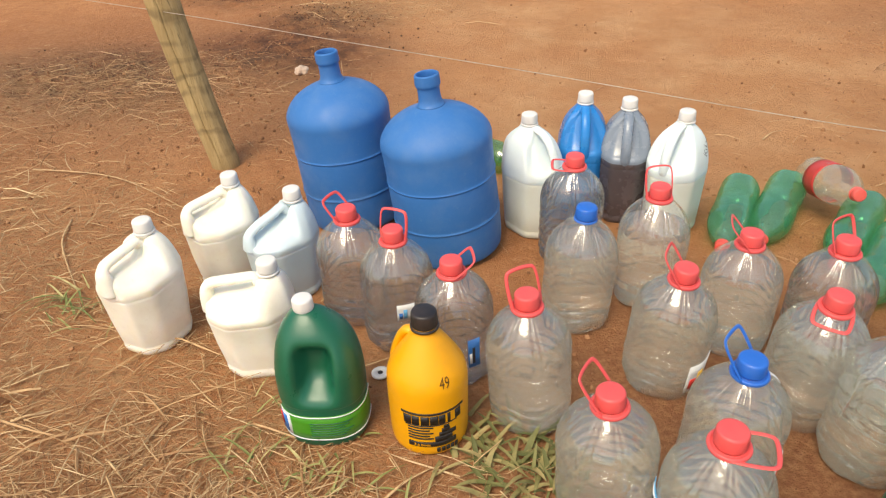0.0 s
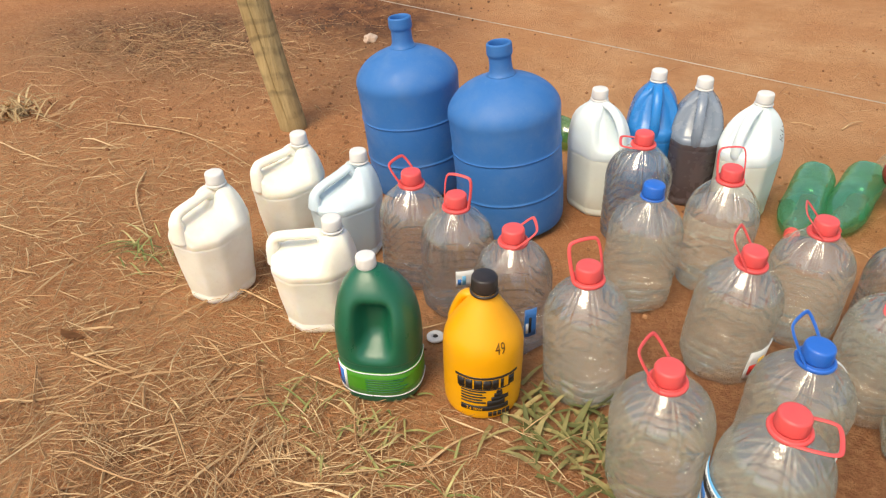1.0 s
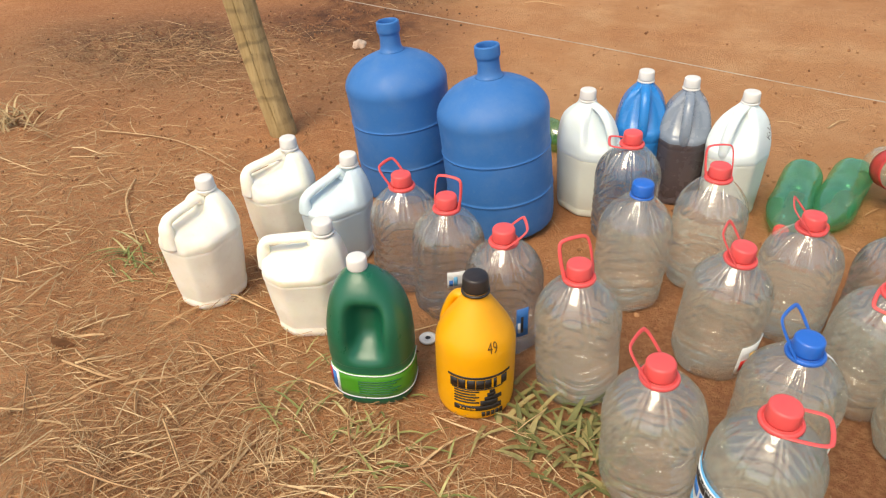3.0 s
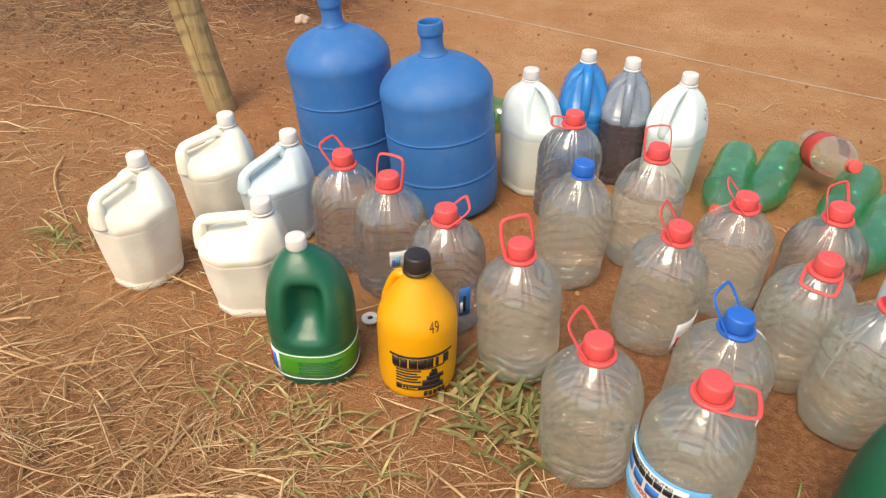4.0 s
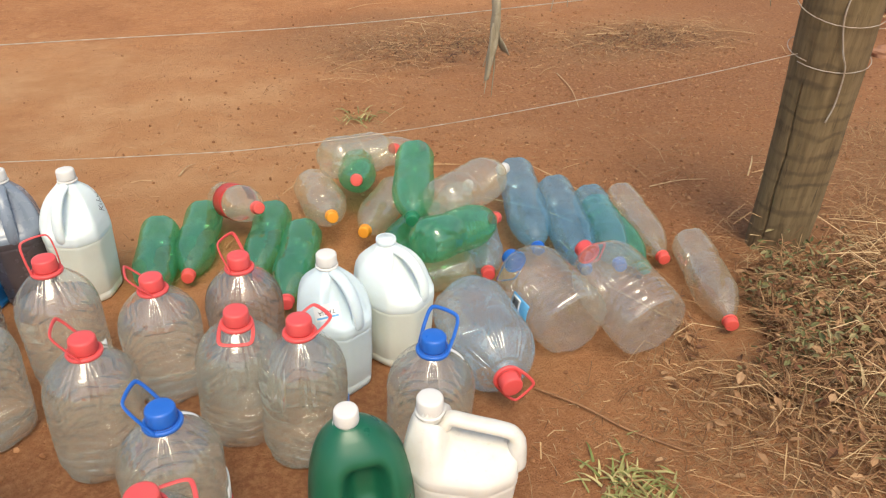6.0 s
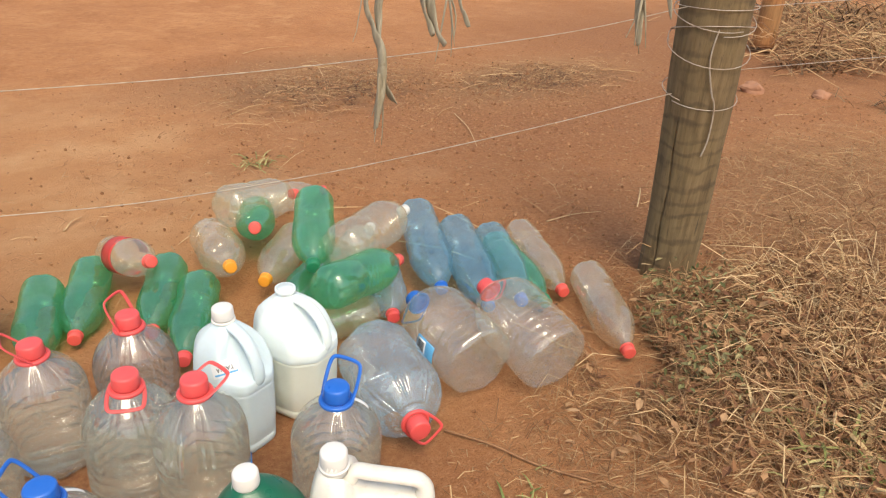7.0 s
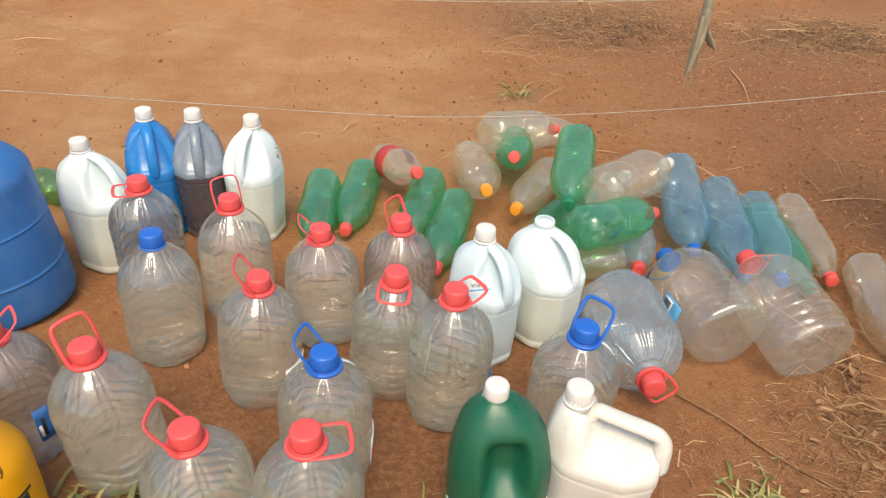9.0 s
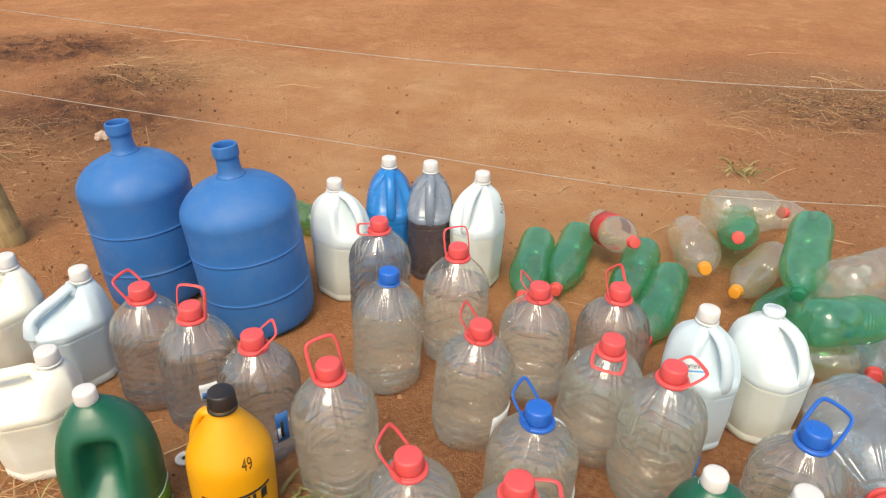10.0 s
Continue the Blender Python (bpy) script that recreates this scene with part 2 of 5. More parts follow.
CLOD = dry_plant("earth_clod", (0.22, 0.095, 0.045), (0.37, 0.18, 0.085), (0.45, 0.25, 0.13), 0.95)
CHAR_CLOD = dry_plant("dark_burnt_clod", (0.10, 0.05, 0.03), (0.19, 0.088, 0.045), (0.34, 0.155, 0.07), 0.95)
POST_PALE = timber("weathered_pale_post", (0.33, 0.225, 0.10), (0.50, 0.37, 0.18), (0.08, 0.06, 0.035), 5.0)
POST_GREY = timber("weathered_grey_post", (0.12, 0.083, 0.043), (0.235, 0.165, 0.088), (0.045, 0.035, 0.025), 7.0)
BARK = timber("grey_dry_bark", (0.19, 0.165, 0.115), (0.40, 0.355, 0.26), (0.07, 0.055, 0.04))
TRUNK = timber("orange_brown_trunk", (0.25, 0.11, 0.045), (0.42, 0.20, 0.08), (0.1, 0.05, 0.03))
STONE = plastic("pale_stone", (0.55, 0.42, 0.32), 0.9, (0.4, 0.2, 0.1), 0.5, 0.2)
PINK_STONE = plastic("reddish_stone", (0.36, 0.18, 0.105), 0.9, (0.3, 0.13, 0.06), 0.5, 0.2)
wm = Nodes("galvanised_wire").set(Metallic=0.3, Roughness=0.55)
wm.set(Base_Color=wm.ramp(wm.noise(40, 4), (0.4, (0.46, 0.40, 0.33)), (0.7, (0.34, 0.24, 0.16))))
WIRE = wm.mat


# ---- mesh helpers ----
def mesh_of(name, verts, faces, material, smooth=True):
    me = bpy.data.meshes.new(name)
    me.from_pydata([tuple(v) for v in verts], [], faces)
    me.materials.append(material)
    me.polygons.foreach_set("use_smooth", [smooth] * len(me.polygons))
    me.update()
    return me


def part(name, me, parent, label=""):
    ob = new(name, me)
    ob.parent = parent
    return tagged(ob, label)


def thing(name, m, label, category, group=""):
    ob = new(name)
    ob.empty_display_size = 0.05
    ob.matrix_world = m
    return tagged(ob, label, category, group)


def loft(rings, cap_low=True, cap_high=True):
    """Quads between rings of equal length."""
    n = len(rings[0])
    verts = [v for ring in rings for v in ring]
    faces = []
    for i in range(len(rings) - 1):
        for j in range(n):
            k = (j + 1) % n
            faces.append((i * n + j, i * n + k, (i + 1) * n + k, (i + 1) * n + j))
    if cap_low:
        faces.append(tuple(reversed(range(n))))
    if cap_high:
        faces.append(tuple(range((len(rings) - 1) * n, len(rings) * n)))
    return verts, faces


def smooth_profile(points, steps):
    """(z, r) knots joined by a smooth curve."""
    pts = [Vector((r, z)) for z, r in points]
    out = []
    for i in range(len(pts) - 1):
        p0, p1, p2, p3 = pts[max(i - 1, 0)], pts[i], pts[i + 1], pts[min(i + 2, len(pts) - 1)]
        for k in range(steps):
            t = k / steps
            q = 0.5 * ((2 * p1) + (p2 - p0) * t + (2 * p0 - 5 * p1 + 4 * p2 - p3) * t * t + (3 * p1 - p0 - 3 * p2 + p3) * t ** 3)
            out.append((q.y, max(q.x, 0.0005)))
    out.append(points[-1])
    return out


def evened(profile, step):
    """The same (z, r) curve with rows at even steps."""
    length = [0.0]
    for (z0, r0), (z1, r1) in zip(profile, profile[1:]):
        length.append(length[-1] + math.hypot(z1 - z0, r1 - r0))
    at = np.linspace(0, length[-1], int(length[-1] / step) + 2)
    return list(zip(np.interp(at, length, [q[0] for q in profile]).tolist(), np.interp(at, length, [q[1] for q in profile]).tolist()))


def turned(profile, seg=32, shape=None, cap_low=True, cap_high=True):
    """A lathe of (z, r) rows; shape(z, angle, r) may change the radius."""
    rings = []
    for z, r in profile:
        ring = []
        for j in range(seg):
            a = 2 * math.pi * j / seg
            q = shape(z, a, r) if shape else r
            ring.append((q * math.cos(a), q * math.sin(a), z))
        rings.append(ring)
    return loft(rings, cap_low, cap_high)


def tube(path, radius, seg=8, flat=1.0, closed=False, taper=None):
    """A tube along a list of points; flat squeezes it across its second axis."""
    pts = [Vector(p) for p in path]
    n = len(pts)
    rings, up = [], Vector((0, 0, 1))
    side = None
    for i, p in enumerate(pts):
        a = pts[(i - 1) % n] if closed else pts[max(i - 1, 0)]
        b = pts[(i + 1) % n] if closed else pts[min(i + 1, n - 1)]
        d = (b - a).normalized()
        if side is None:
            ref = up if abs(d.z) < 0.9 else Vector((1, 0, 0))
            side = d.cross(ref).normalized()
        side = (side - d * side.dot(d)).normalized()
        other = d.cross(side)
        r = radius * (taper(i / (n - 1)) if taper else 1)
        rings.append([p + side * (r * math.cos(2 * math.pi * j / seg)) + other * (r * flat * math.sin(2 * math.pi * j / seg)) for j in range(seg)])
    if closed:
        rings.append(rings[0])
        return loft(rings, False, False)
    return loft(rings)


def curve_points(knots, steps=6):
    pts = [Vector(k) for k in knots]
    out = []
    for i in range(len(pts) - 1):
        p0, p1, p2, p3 = pts[max(i - 1, 0)], pts[i], pts[i + 1], pts[min(i + 2, len(pts) - 1)]
        for k in range(steps):
            t = k / steps
            out.append(0.5 * ((2 * p1) + (p2 - p0) * t + (2 * p0 - 5 * p1 + 4 * p2 - p3) * t * t + (3 * p1 - p0 - 3 * p2 + p3) * t ** 3))
    out.append(pts[-1])
    return out


def joined(*pieces):
    verts, faces = [], []
    for v, f in pieces:
        k = len(verts)
        verts += [tuple(p) for p in v]
        faces += [tuple(i + k for i in face) for face in f]
    return verts, faces


def moved(piece, m):
    return [m @ Vector(v) for v in piece[0]], piece[1]


def cap_piece(r, h, knurl=24, ring=True):
    """A ribbed screw cap, its foot at z 0."""
    seg = knurl * 2
    rows = [(0, r), (h * 0.12, r * 1.02), (h * 0.86, r), (h * 0.97, r * 0.93), (h, r * 0.82), (h, r * 0.3), (h, 0.0005)]

    def shape(z, a, q):
        return q * (1 + 0.025 * (1 if round(a / (2 * math.pi) * seg) % 2 else -1)) if h * 0.1 < z < h * 0.85 else q

    p = turned(rows, seg, shape)
    if ring:
        p = joined(p, turned([(-0.006, r * 1.03), (-0.005, r * 1.12), (-0.002, r * 1.12), (-0.001, r * 1.0)], seg))
    return p


def patch(radius, z0, z1, a0, a1, rows=4, cols=20, lift=0.0008, slant=0.0):
    """A curved label sheet with thickness on a round wall; angles in degrees. radius: number or function of z."""
    rad = radius if callable(radius) else (lambda z: radius)
    verts, faces = [], []
    for layer in (lift, lift - 0.0014):
        for i in range(rows + 1):
            for j in range(cols + 1):
                z = z0 + (z1 - z0) * i / rows
                a = radians(a0 + (a1 - a0) * j / cols)
                q = rad(z) + layer
                verts.append((q * math.cos(a), q * math.sin(a), z + slant * (j / cols - 0.5)))
    w, per = cols + 1, (rows + 1) * (cols + 1)
    for i in range(rows):
        for j in range(cols):
            a = i * w + j
            faces.append((a, a + 1, a + w + 1, a + w))
            faces.append((per + a, per + a + w, per + a + w + 1, per + a + 1))
    edge = [j for j in range(w)] + [i * w + cols for i in range(1, rows + 1)] + [rows * w + j for j in range(cols - 1, -1, -1)] + [i * w for i in range(rows - 1, 0, -1)]
    for k in range(len(edge)):
        a, b = edge[k], edge[(k + 1) % len(edge)]
        faces.append((a, a + per, b + per, b))
    return verts, faces


def lettering(text, size, radius, z, angle, lift=0.002, turn=0.0, squash=1.0):
    """Letters bent round a wall of that radius."""
    cu = bpy.data.curves.new("letters", "FONT")
    cu.body, cu.size, cu.extrude, cu.align_x, cu.align_y = text, size, 0.0003, "CENTER", "CENTER"
    ob = bpy.data.objects.new("letters", cu)
    scene.collection.objects.link(ob)
    bpy.context.view_layer.update()
    me = ob.evaluated_get(bpy.context.evaluated_depsgraph_get()).to_mesh()
    c, s = math.cos(radians(turn)), math.sin(radians(turn))
    verts = []
    for v in me.vertices:
        x, y = v.co.x * squash, v.co.y
        x, y = x * c - y * s, x * s + y * c
        a = radians(angle) + x / radius
        q = radius + lift + v.co.z
        verts.append((q * math.cos(a), q * math.sin(a), z + y))
    faces = [tuple(p.vertices) for p in me.polygons]
    bpy.data.objects.remove(ob)
    bpy.data.curves.remove(cu)
    return verts, faces


# ---- ground ----
DARK_PATCHES = [(-1.75, 2.62, 0.6, 0.38), (-1.0, 3.05, 0.45, 0.38), (2.72, 3.36, 0.55, 0.36), (3.95, 3.0, 0.52, 0.30), (-1.75, 4.25, 0.6, 0.4), (-1.0, 3.6, 0.35, 0.3)]
LITTER_PATCHES = [(-0.42, 0.6, 0.75, 0.5), (0.03, 0.42, 0.5, 0.28), (-1.18, 1.17, 0.7, 0.6), (2.65, 0.4, 0.85, 0.5), (1.95, 0.38, 0.4, 0.35), (-1.73, 2.44, 0.9, 0.5), (2.82, 3.61, 0.8, 0.5), (-0.78, 3.92, 0.5, 0.4), (3.88, 3.08, 0.9, 0.45), (3.73, 1.01, 0.9, 0.5)]

# brown loam patches; the last two paint contact shade under and between the bottles
LOAM_SHADE_PATCHES = [(3.88, 2.55, 1.7, 1.1), (3.12, 0.91, 1.3, 0.9), (6.32, 3.18, 2.5, 2.0), (2.72, 3.82, 0.9, 0.5), (-1.62, 2.76, 1.1, 0.8), (0.9, 0.96, 0.55, 0.35), (0.92, 0.76, 0.5, 0.38)]
DUST_PATCHES = [(0.9, 2.75, 1.3, 0.75), (0.2, 2.3, 0.6, 0.4), (1.3, 2.2, 0.6, 0.35), (0.5, 3.6, 1.3, 0.6)]


def within(patches, x, y):
    best = 0.0
    for cx, cy, rx, ry in patches:
        d = math.hypot((x - cx) / rx, (y - cy) / ry)
        best = max(best, min(1.0, max(0.0, 1.5 - d)))
    return best


def fall(y):
    """The ground drops gently away from the walker, sloped to fit the camera's view."""
    return -0.035 * min(max(y - 0.7, 0.0), 1.7)


def rise(x, y):
    """Height of the earth at a place; level where the bottles stand."""
    far = min(1.0, max(0.0, (math.hypot((x - 0.85) / 1.3, (y - 1.1) / 0.85) - 0.85) * 2.5))
    h = 0.012 * noise.noise(Vector((x * 1.7, y * 1.7, 0))) + 0.006 * noise.noise(Vector((x * 7, y * 7, 3)))
    d = within(DARK_PATCHES, x, y)
    if d > 0:
        h += d * (0.035 * abs(noise.noise(Vector((x * 6, y * 6, 7)))) + 0.025 * noise.noise(Vector((x * 14, y * 14, 9))))
    h += 0.035 * math.exp(-((x + 0.36) ** 2 + (y - 0.43) ** 2) / 0.008)
    return h * far + 0.0025 * noise.noise(Vector((x * 22, y * 22, 5))) + fall(y)


def axis(lo, hi, step, reach):
    mid = list(np.arange(lo, hi, step))
    out, d = [], step
    x = hi
    while x < reach:
        out.append(x)
        d *= 1.35
        x += d
    low, d, x = [], step, lo
    while x > -reach:
        d *= 1.35
        x -= d
        low.append(x)
    return low[::-1] + mid + out


gx, gy = axis(-2.8, 5.4, 0.028, 600), axis(-0.4, 5.6, 0.028, 600)
gv = [(x, y, rise(x, y) if -4 < x < 7 and -2 < y < 8 else fall(y) + 0.4 * noise.noise(Vector((x * 0.03, y * 0.03, 1))) * min(1, math.hypot(x, y) / 60)) for y in gy for x in gx]
nx = len(gx)
gf = [(i * nx + j, i * nx + j + 1, (i + 1) * nx + j + 1, (i + 1) * nx + j) for i in range(len(gy) - 1) for j in range(nx - 1)]
gm = mesh_of("ground", gv, gf, EARTH)
for key, spots in (("char", DARK_PATCHES), ("litter", LITTER_PATCHES), ("loam_shade", LOAM_SHADE_PATCHES), ("dust", DUST_PATCHES)):
    at = gm.attributes.new(key, "FLOAT", "POINT")
    at.data.foreach_set("value", [within(spots, v[0], v[1]) for v in gv])
tagged(new("ground", gm), "bare red earth with dust, crumbs and dry chaff", "ground", kind="structure")


# ---- scattered stuff on the ground ----
def scatter(count, spots, seed, stand_clear=True):
    """Random places, thick in the middle of the spots and thin at their rims."""
    rng = random.Random(seed)
    out = []
    while len(out) < count:
        cx, cy, rx, ry = rng.choice(spots)
        x, y = rng.gauss(cx, rx * 0.62), rng.gauss(cy, ry * 0.62)
        if 0.05 < x < 1.85 and 0.74 < y < 1.85 and stand_clear:
            continue
        if stand_clear and abs((x - 2.07) * 0.87 - (y - 0.86) * 0.49) < 0.085 and 0.62 < y < 1.1:
            continue
        out.append((x, y))
    return out


def straws(places, seed, length, radius, lift=0.02, upright=0.12):
    rng = random.Random(seed)
    verts, faces = [], []
    for x, y in places:
        L = rng.uniform(*length)
        yaw, bend = 4 * noise.noise(Vector((x * 5, y * 5, seed))) + rng.gauss(0, 0.9), rng.gauss(0, 0.22)
        tilt = rng.gauss(0, upright)
        z = rise(x, y) + radius + abs(rng.gauss(0, lift)) * 0.5
        r = radius * rng.uniform(0.5, 1.3)
        k = len(verts)
        steps = 3
        px, py, pz = x, y, z
        for i in range(steps + 1):
            d = yaw + bend * i / steps
            nxv, nyv = -math.sin(d), math.cos(d)
            w = r * (1.0 if i < steps else 0.35)
            g = max(pz, rise(px, py) + radius * 0.6) if i in (0, steps) else pz
            verts += [(px + nxv * w, py + nyv * w, g - w * 0.4), (px - nxv * w, py - nyv * w, g - w * 0.4), (px, py, g + w * 0.7)]
            px += math.cos(d) * L / steps
            py += math.sin(d) * L / steps
            pz += abs(tilt) * L / steps * (1 if i < 1 else -0.6)
        for i in range(steps):
            for j in range(3):
                a, b = k + i * 3 + j, k + i * 3 + (j + 1) % 3
                faces.append((a, b, b + 3, a + 3))
    return verts, faces


def stuff(name, geometry, material, label, category):
    return tagged(new(name, mesh_of(name, geometry[0], geometry[1], material, False)), label, category, kind="stuff")


NEAR_STRAW = LITTER_PATCHES[:3] * 3 + [(-0.2, 0.52, 0.5, 0.3), (0.1, 0.40, 0.5, 0.18)]
stuff("fine_straw", straws(scatter(11000, NEAR_STRAW, 11), 12, (0.008, 0.055), 0.0006), FINE_STRAW, "fine short brown straw bits matted on red earth", "straw")
stuff("dry_straw", straws(scatter(2600, NEAR_STRAW, 41), 42, (0.02, 0.11), 0.0010), STRAW, "dry yellow straw and grass stems lying on red earth", "straw")
stuff("straw_blades", straws(scatter(170, NEAR_STRAW, 43), 44, (0.06, 0.17), 0.0022), STRAW, "broad pale straw blades lying over finer straw", "straw")
stuff("dry_straw", straws(scatter(11000, [LITTER_PATCHES[3]] * 3 + [(2.1, 0.42, 0.3, 0.25), LITTER_PATCHES[9], (2.25, 0.66, 0.25, 0.2)], 13), 14, (0.015, 0.13), 0.0009, 0.06, 0.6), STEM, "tangled dry brown grass stems beside the fence post", "straw")
stuff("dry_straw", straws(scatter(1600, [(7.6, 2.8, 1.2, 0.8), (6.6, 2.4, 0.8, 0.6)], 27, False), 28, (0.1, 0.5), 0.004, 0.2, 0.5), STEM, "dense dry brown grass stems beyond the fence", "straw")
stuff("dry_straw", straws(scatter(3000, LITTER_PATCHES[5:9] * 2 + [(-1.0, 2.3, 0.6, 0.5), (1.6, 2.3, 1.6, 0.7)], 15, False), 16, (0.015, 0.10), 0.0009), FINE_STRAW, "scattered dry straw on the earth behind the fence", "straw")
stuff("dry_chaff", straws(scatter(6500, [(2.4, 1.6, 0.9, 0.6), (3.2, 1.4, 0.9, 0.6), (2.8, 3.0, 1.3, 0.8), (1.8, 2.6, 1.0, 0.6), (2.1, 0.7, 0.35, 0.3), (1.85, 0.5, 0.3, 0.3), (1.75, 0.55, 0.35, 0.3), (0.9, 0.55, 0.5, 0.3), (-1.1, 2.2, 0.9, 0.7), (3.6, 2.2, 0.9, 0.6)], 19), 20, (0.005, 0.030), 0.0009, 0.008), STEM, "short broken bits of dry chaff strewn over earth", "straw")
stuff("straw_stalks", straws(scatter(110, LITTER_PATCHES + [(0.6, 0.6, 0.6, 0.15), (2.4, 1.5, 0.6, 0.35)], 17), 18, (0.12, 0.34), 0.002, 0.02), STRAW, "long pale dry grass stalks lying loose", "straw")


TANGLES = [(-1.65, 2.25, 0.5, 0.35), (-1.3, 2.6, 0.4, 0.3), (2.25, 3.15, 0.4, 0.3), (4.15, 3.0, 0.4, 0.25), (-1.05, 4.7, 0.4, 0.25), (-1.7, 1.7, 0.35, 0.3)]
stuff("straw_tangle", straws(scatter(560, TANGLES, 61, False), 62, (0.05, 0.26), 0.0011, 0.03, 0.3), FINE_STRAW, "tangled pale grass stalks over burnt dark earth", "straw")
stuff("straw_tangle", straws(scatter(120, [(2.62, 0.45, 0.30, 0.25), (2.85, 0.65, 0.3, 0.25)], 63), 64, (0.10, 0.28), 0.0013, 0.10, 0.6), STRAW, "long pale stalks arching over brown leaf litter", "straw")


def crumbs(places, seed, size):
    rng = random.Random(seed)
    base = bmesh.new()
    bmesh.ops.create_icosphere(base, subdivisions=1, radius=1)
    bv, bf = [v.co.copy() for v in base.verts], [tuple(v.index for v in f.verts) for f in base.faces]
    base.free()
    verts, faces = [], []
    for x, y in places:
        s = size[0] + (size[1] - size[0]) * rng.random() ** 4
        m = Euler((rng.random() * 6, rng.random() * 6, rng.random() * 6)).to_matrix() @ Matrix.Diagonal((rng.uniform(0.7, 1.2), rng.uniform(0.7, 1.2), rng.uniform(0.5, 0.9)))
        k, z = len(verts), rise(x, y) + s * 0.3
        for v in bv:
            q = m @ v * (s * rng.uniform(0.75, 1.15))
            verts.append((x + q.x, y + q.y, z + q.z))
        faces += [tuple(i + k for i in f) for f in bf]
    return verts, faces


stuff("earth_crumbs", crumbs(scatter(3600, [(0.8, 1.2, 1.6, 1.2), (2.6, 1.8, 1.0, 0.9), (-0.6, 1.5, 0.9, 0.9), (1.0, 3.4, 2.0, 1.2)], 21, False), 22, (0.001, 0.008)), CLOD, "small loose crumbs of red earth", "soil")
stuff("earth_crumbs", crumbs(scatter(16000, [(2.9, 3.3, 1.0, 0.5), (4.0, 2.6, 0.9, 0.5), (2.6, 1.5, 0.9, 0.6), (3.4, 2.4, 1.2, 1.0), (2.2, 2.3, 1.0, 0.7), (-1.0, 2.2, 0.8, 0.7), (3.2, 3.6, 1.2, 0.6), (4.6, 1.6, 1.0, 0.7)], 25, False), 26, (0.0012, 0.0095)), CLOD, "loose crumbs and small lumps of red-brown earth", "soil")
stuff("dark_clods", crumbs(scatter(6000, DARK_PATCHES, 23, False), 24, (0.0012, 0.008)), CHAR_CLOD, "dark burnt clods and crumbs of earth", "soil")


def leaves(places, seed, size, lift):
    """Small curled leaves, each a bent diamond of four faces with a fold."""
    rng = random.Random(seed)
    verts, faces = [], []
    for x, y in places:
        s = rng.uniform(*size)
        m = Matrix.Translation((x, y, rise(x, y) + rng.random() ** 2 * lift + 0.004)) @ Euler((rng.gauss(0, 0.5), rng.gauss(0, 0.5), rng.random() * 6.3)).to_matrix().to_4x4()
        w, c = rng.uniform(0.3, 0.55) * s, rng.uniform(0.1, 0.4) * s
        pts = [(-s, 0, 0), (-0.3 * s, w, c), (-0.3 * s, 0, 0), (-0.3 * s, -w, c), (0.4 * s, w * 0.8, c), (0.4 * s, 0, 0.05 * s), (0.4 * s, -w * 0.8, c), (s, 0, c * 0.7)]
        k = len(verts)
        verts += [m @ Vector(p) for p in pts]
        faces += [tuple(i + k for i in f) for f in ((0, 2, 1), (0, 3, 2), (1, 2, 5, 4), (2, 3, 6, 5), (4, 5, 7), (5, 6, 7))]
    return verts, faces


stuff("dry_straw", straws(scatter(1100, [(2.55, 0.5, 0.55, 0.3), (2.4, 0.45, 0.35, 0.22)], 35), 36, (0.03, 0.14), 0.0011, 0.10, 0.6), STRAW, "tan dry grass lying over brown leaf litter", "straw")
stuff("leaf_litter", leaves(scatter(5200, [(2.5, 0.5, 0.55, 0.3), (2.35, 0.45, 0.4, 0.25), (2.25, 0.6, 0.3, 0.2)], 31), 32, (0.006, 0.016), 0.075), LITTER, "brown curled dry leaves under dry weeds", "leaves")
stuff("low_weeds", leaves(scatter(850, [(2.22, 0.66, 0.16, 0.10), (2.32, 0.80, 0.14, 0.08), (2.06, 0.55, 0.12, 0.08), (2.06, 0.76, 0.07, 0.05)], 33), 34, (0.005, 0.013), 0.125), LEAF, "small dusty green weed leaves among dry grass", "weeds")


def tuft(x, y, blades, height, seed, spread=0.08, width=0.004, material=None, label="tuft of half-dry green grass on red earth"):
    rng = random.Random(seed)
    ob = thing("grass_tuft", Matrix.Translation((x, y, rise(x, y))), label, "grass", "grass tufts")
    for _ in range(blades):
        a, L = rng.uniform(0, 6.28), height * rng.uniform(0.5, 1.2)
        sx, sy = rng.gauss(0, spread * 0.4), rng.gauss(0, spread * 0.4)
        out = rng.uniform(0.5, 1.25)
        w = width * rng.uniform(0.6, 1.3)
        verts, faces = [], []
        for i in range(5):
            t = i / 4
            d = L * t * out
            z = max(0.002, L * (t * 0.75 - 0.62 * t * t * out))
            ww = w * (1 - t) ** 0.6 + 0.0003
            cx, cy = sx + math.cos(a) * d, sy + math.sin(a) * d
            verts += [(cx - math.sin(a) * ww, cy + math.cos(a) * ww, z), (cx, cy, z - ww * 0.35), (cx + math.sin(a) * ww, cy - math.cos(a) * ww, z)]
        for i in range(4):
            b = i * 3
            faces += [(b, b + 1, b + 4, b + 3), (b + 1, b + 2, b + 5, b + 4)]
        part("blade", mesh_of("blade", verts, faces, material or BLADE), ob)
    return ob


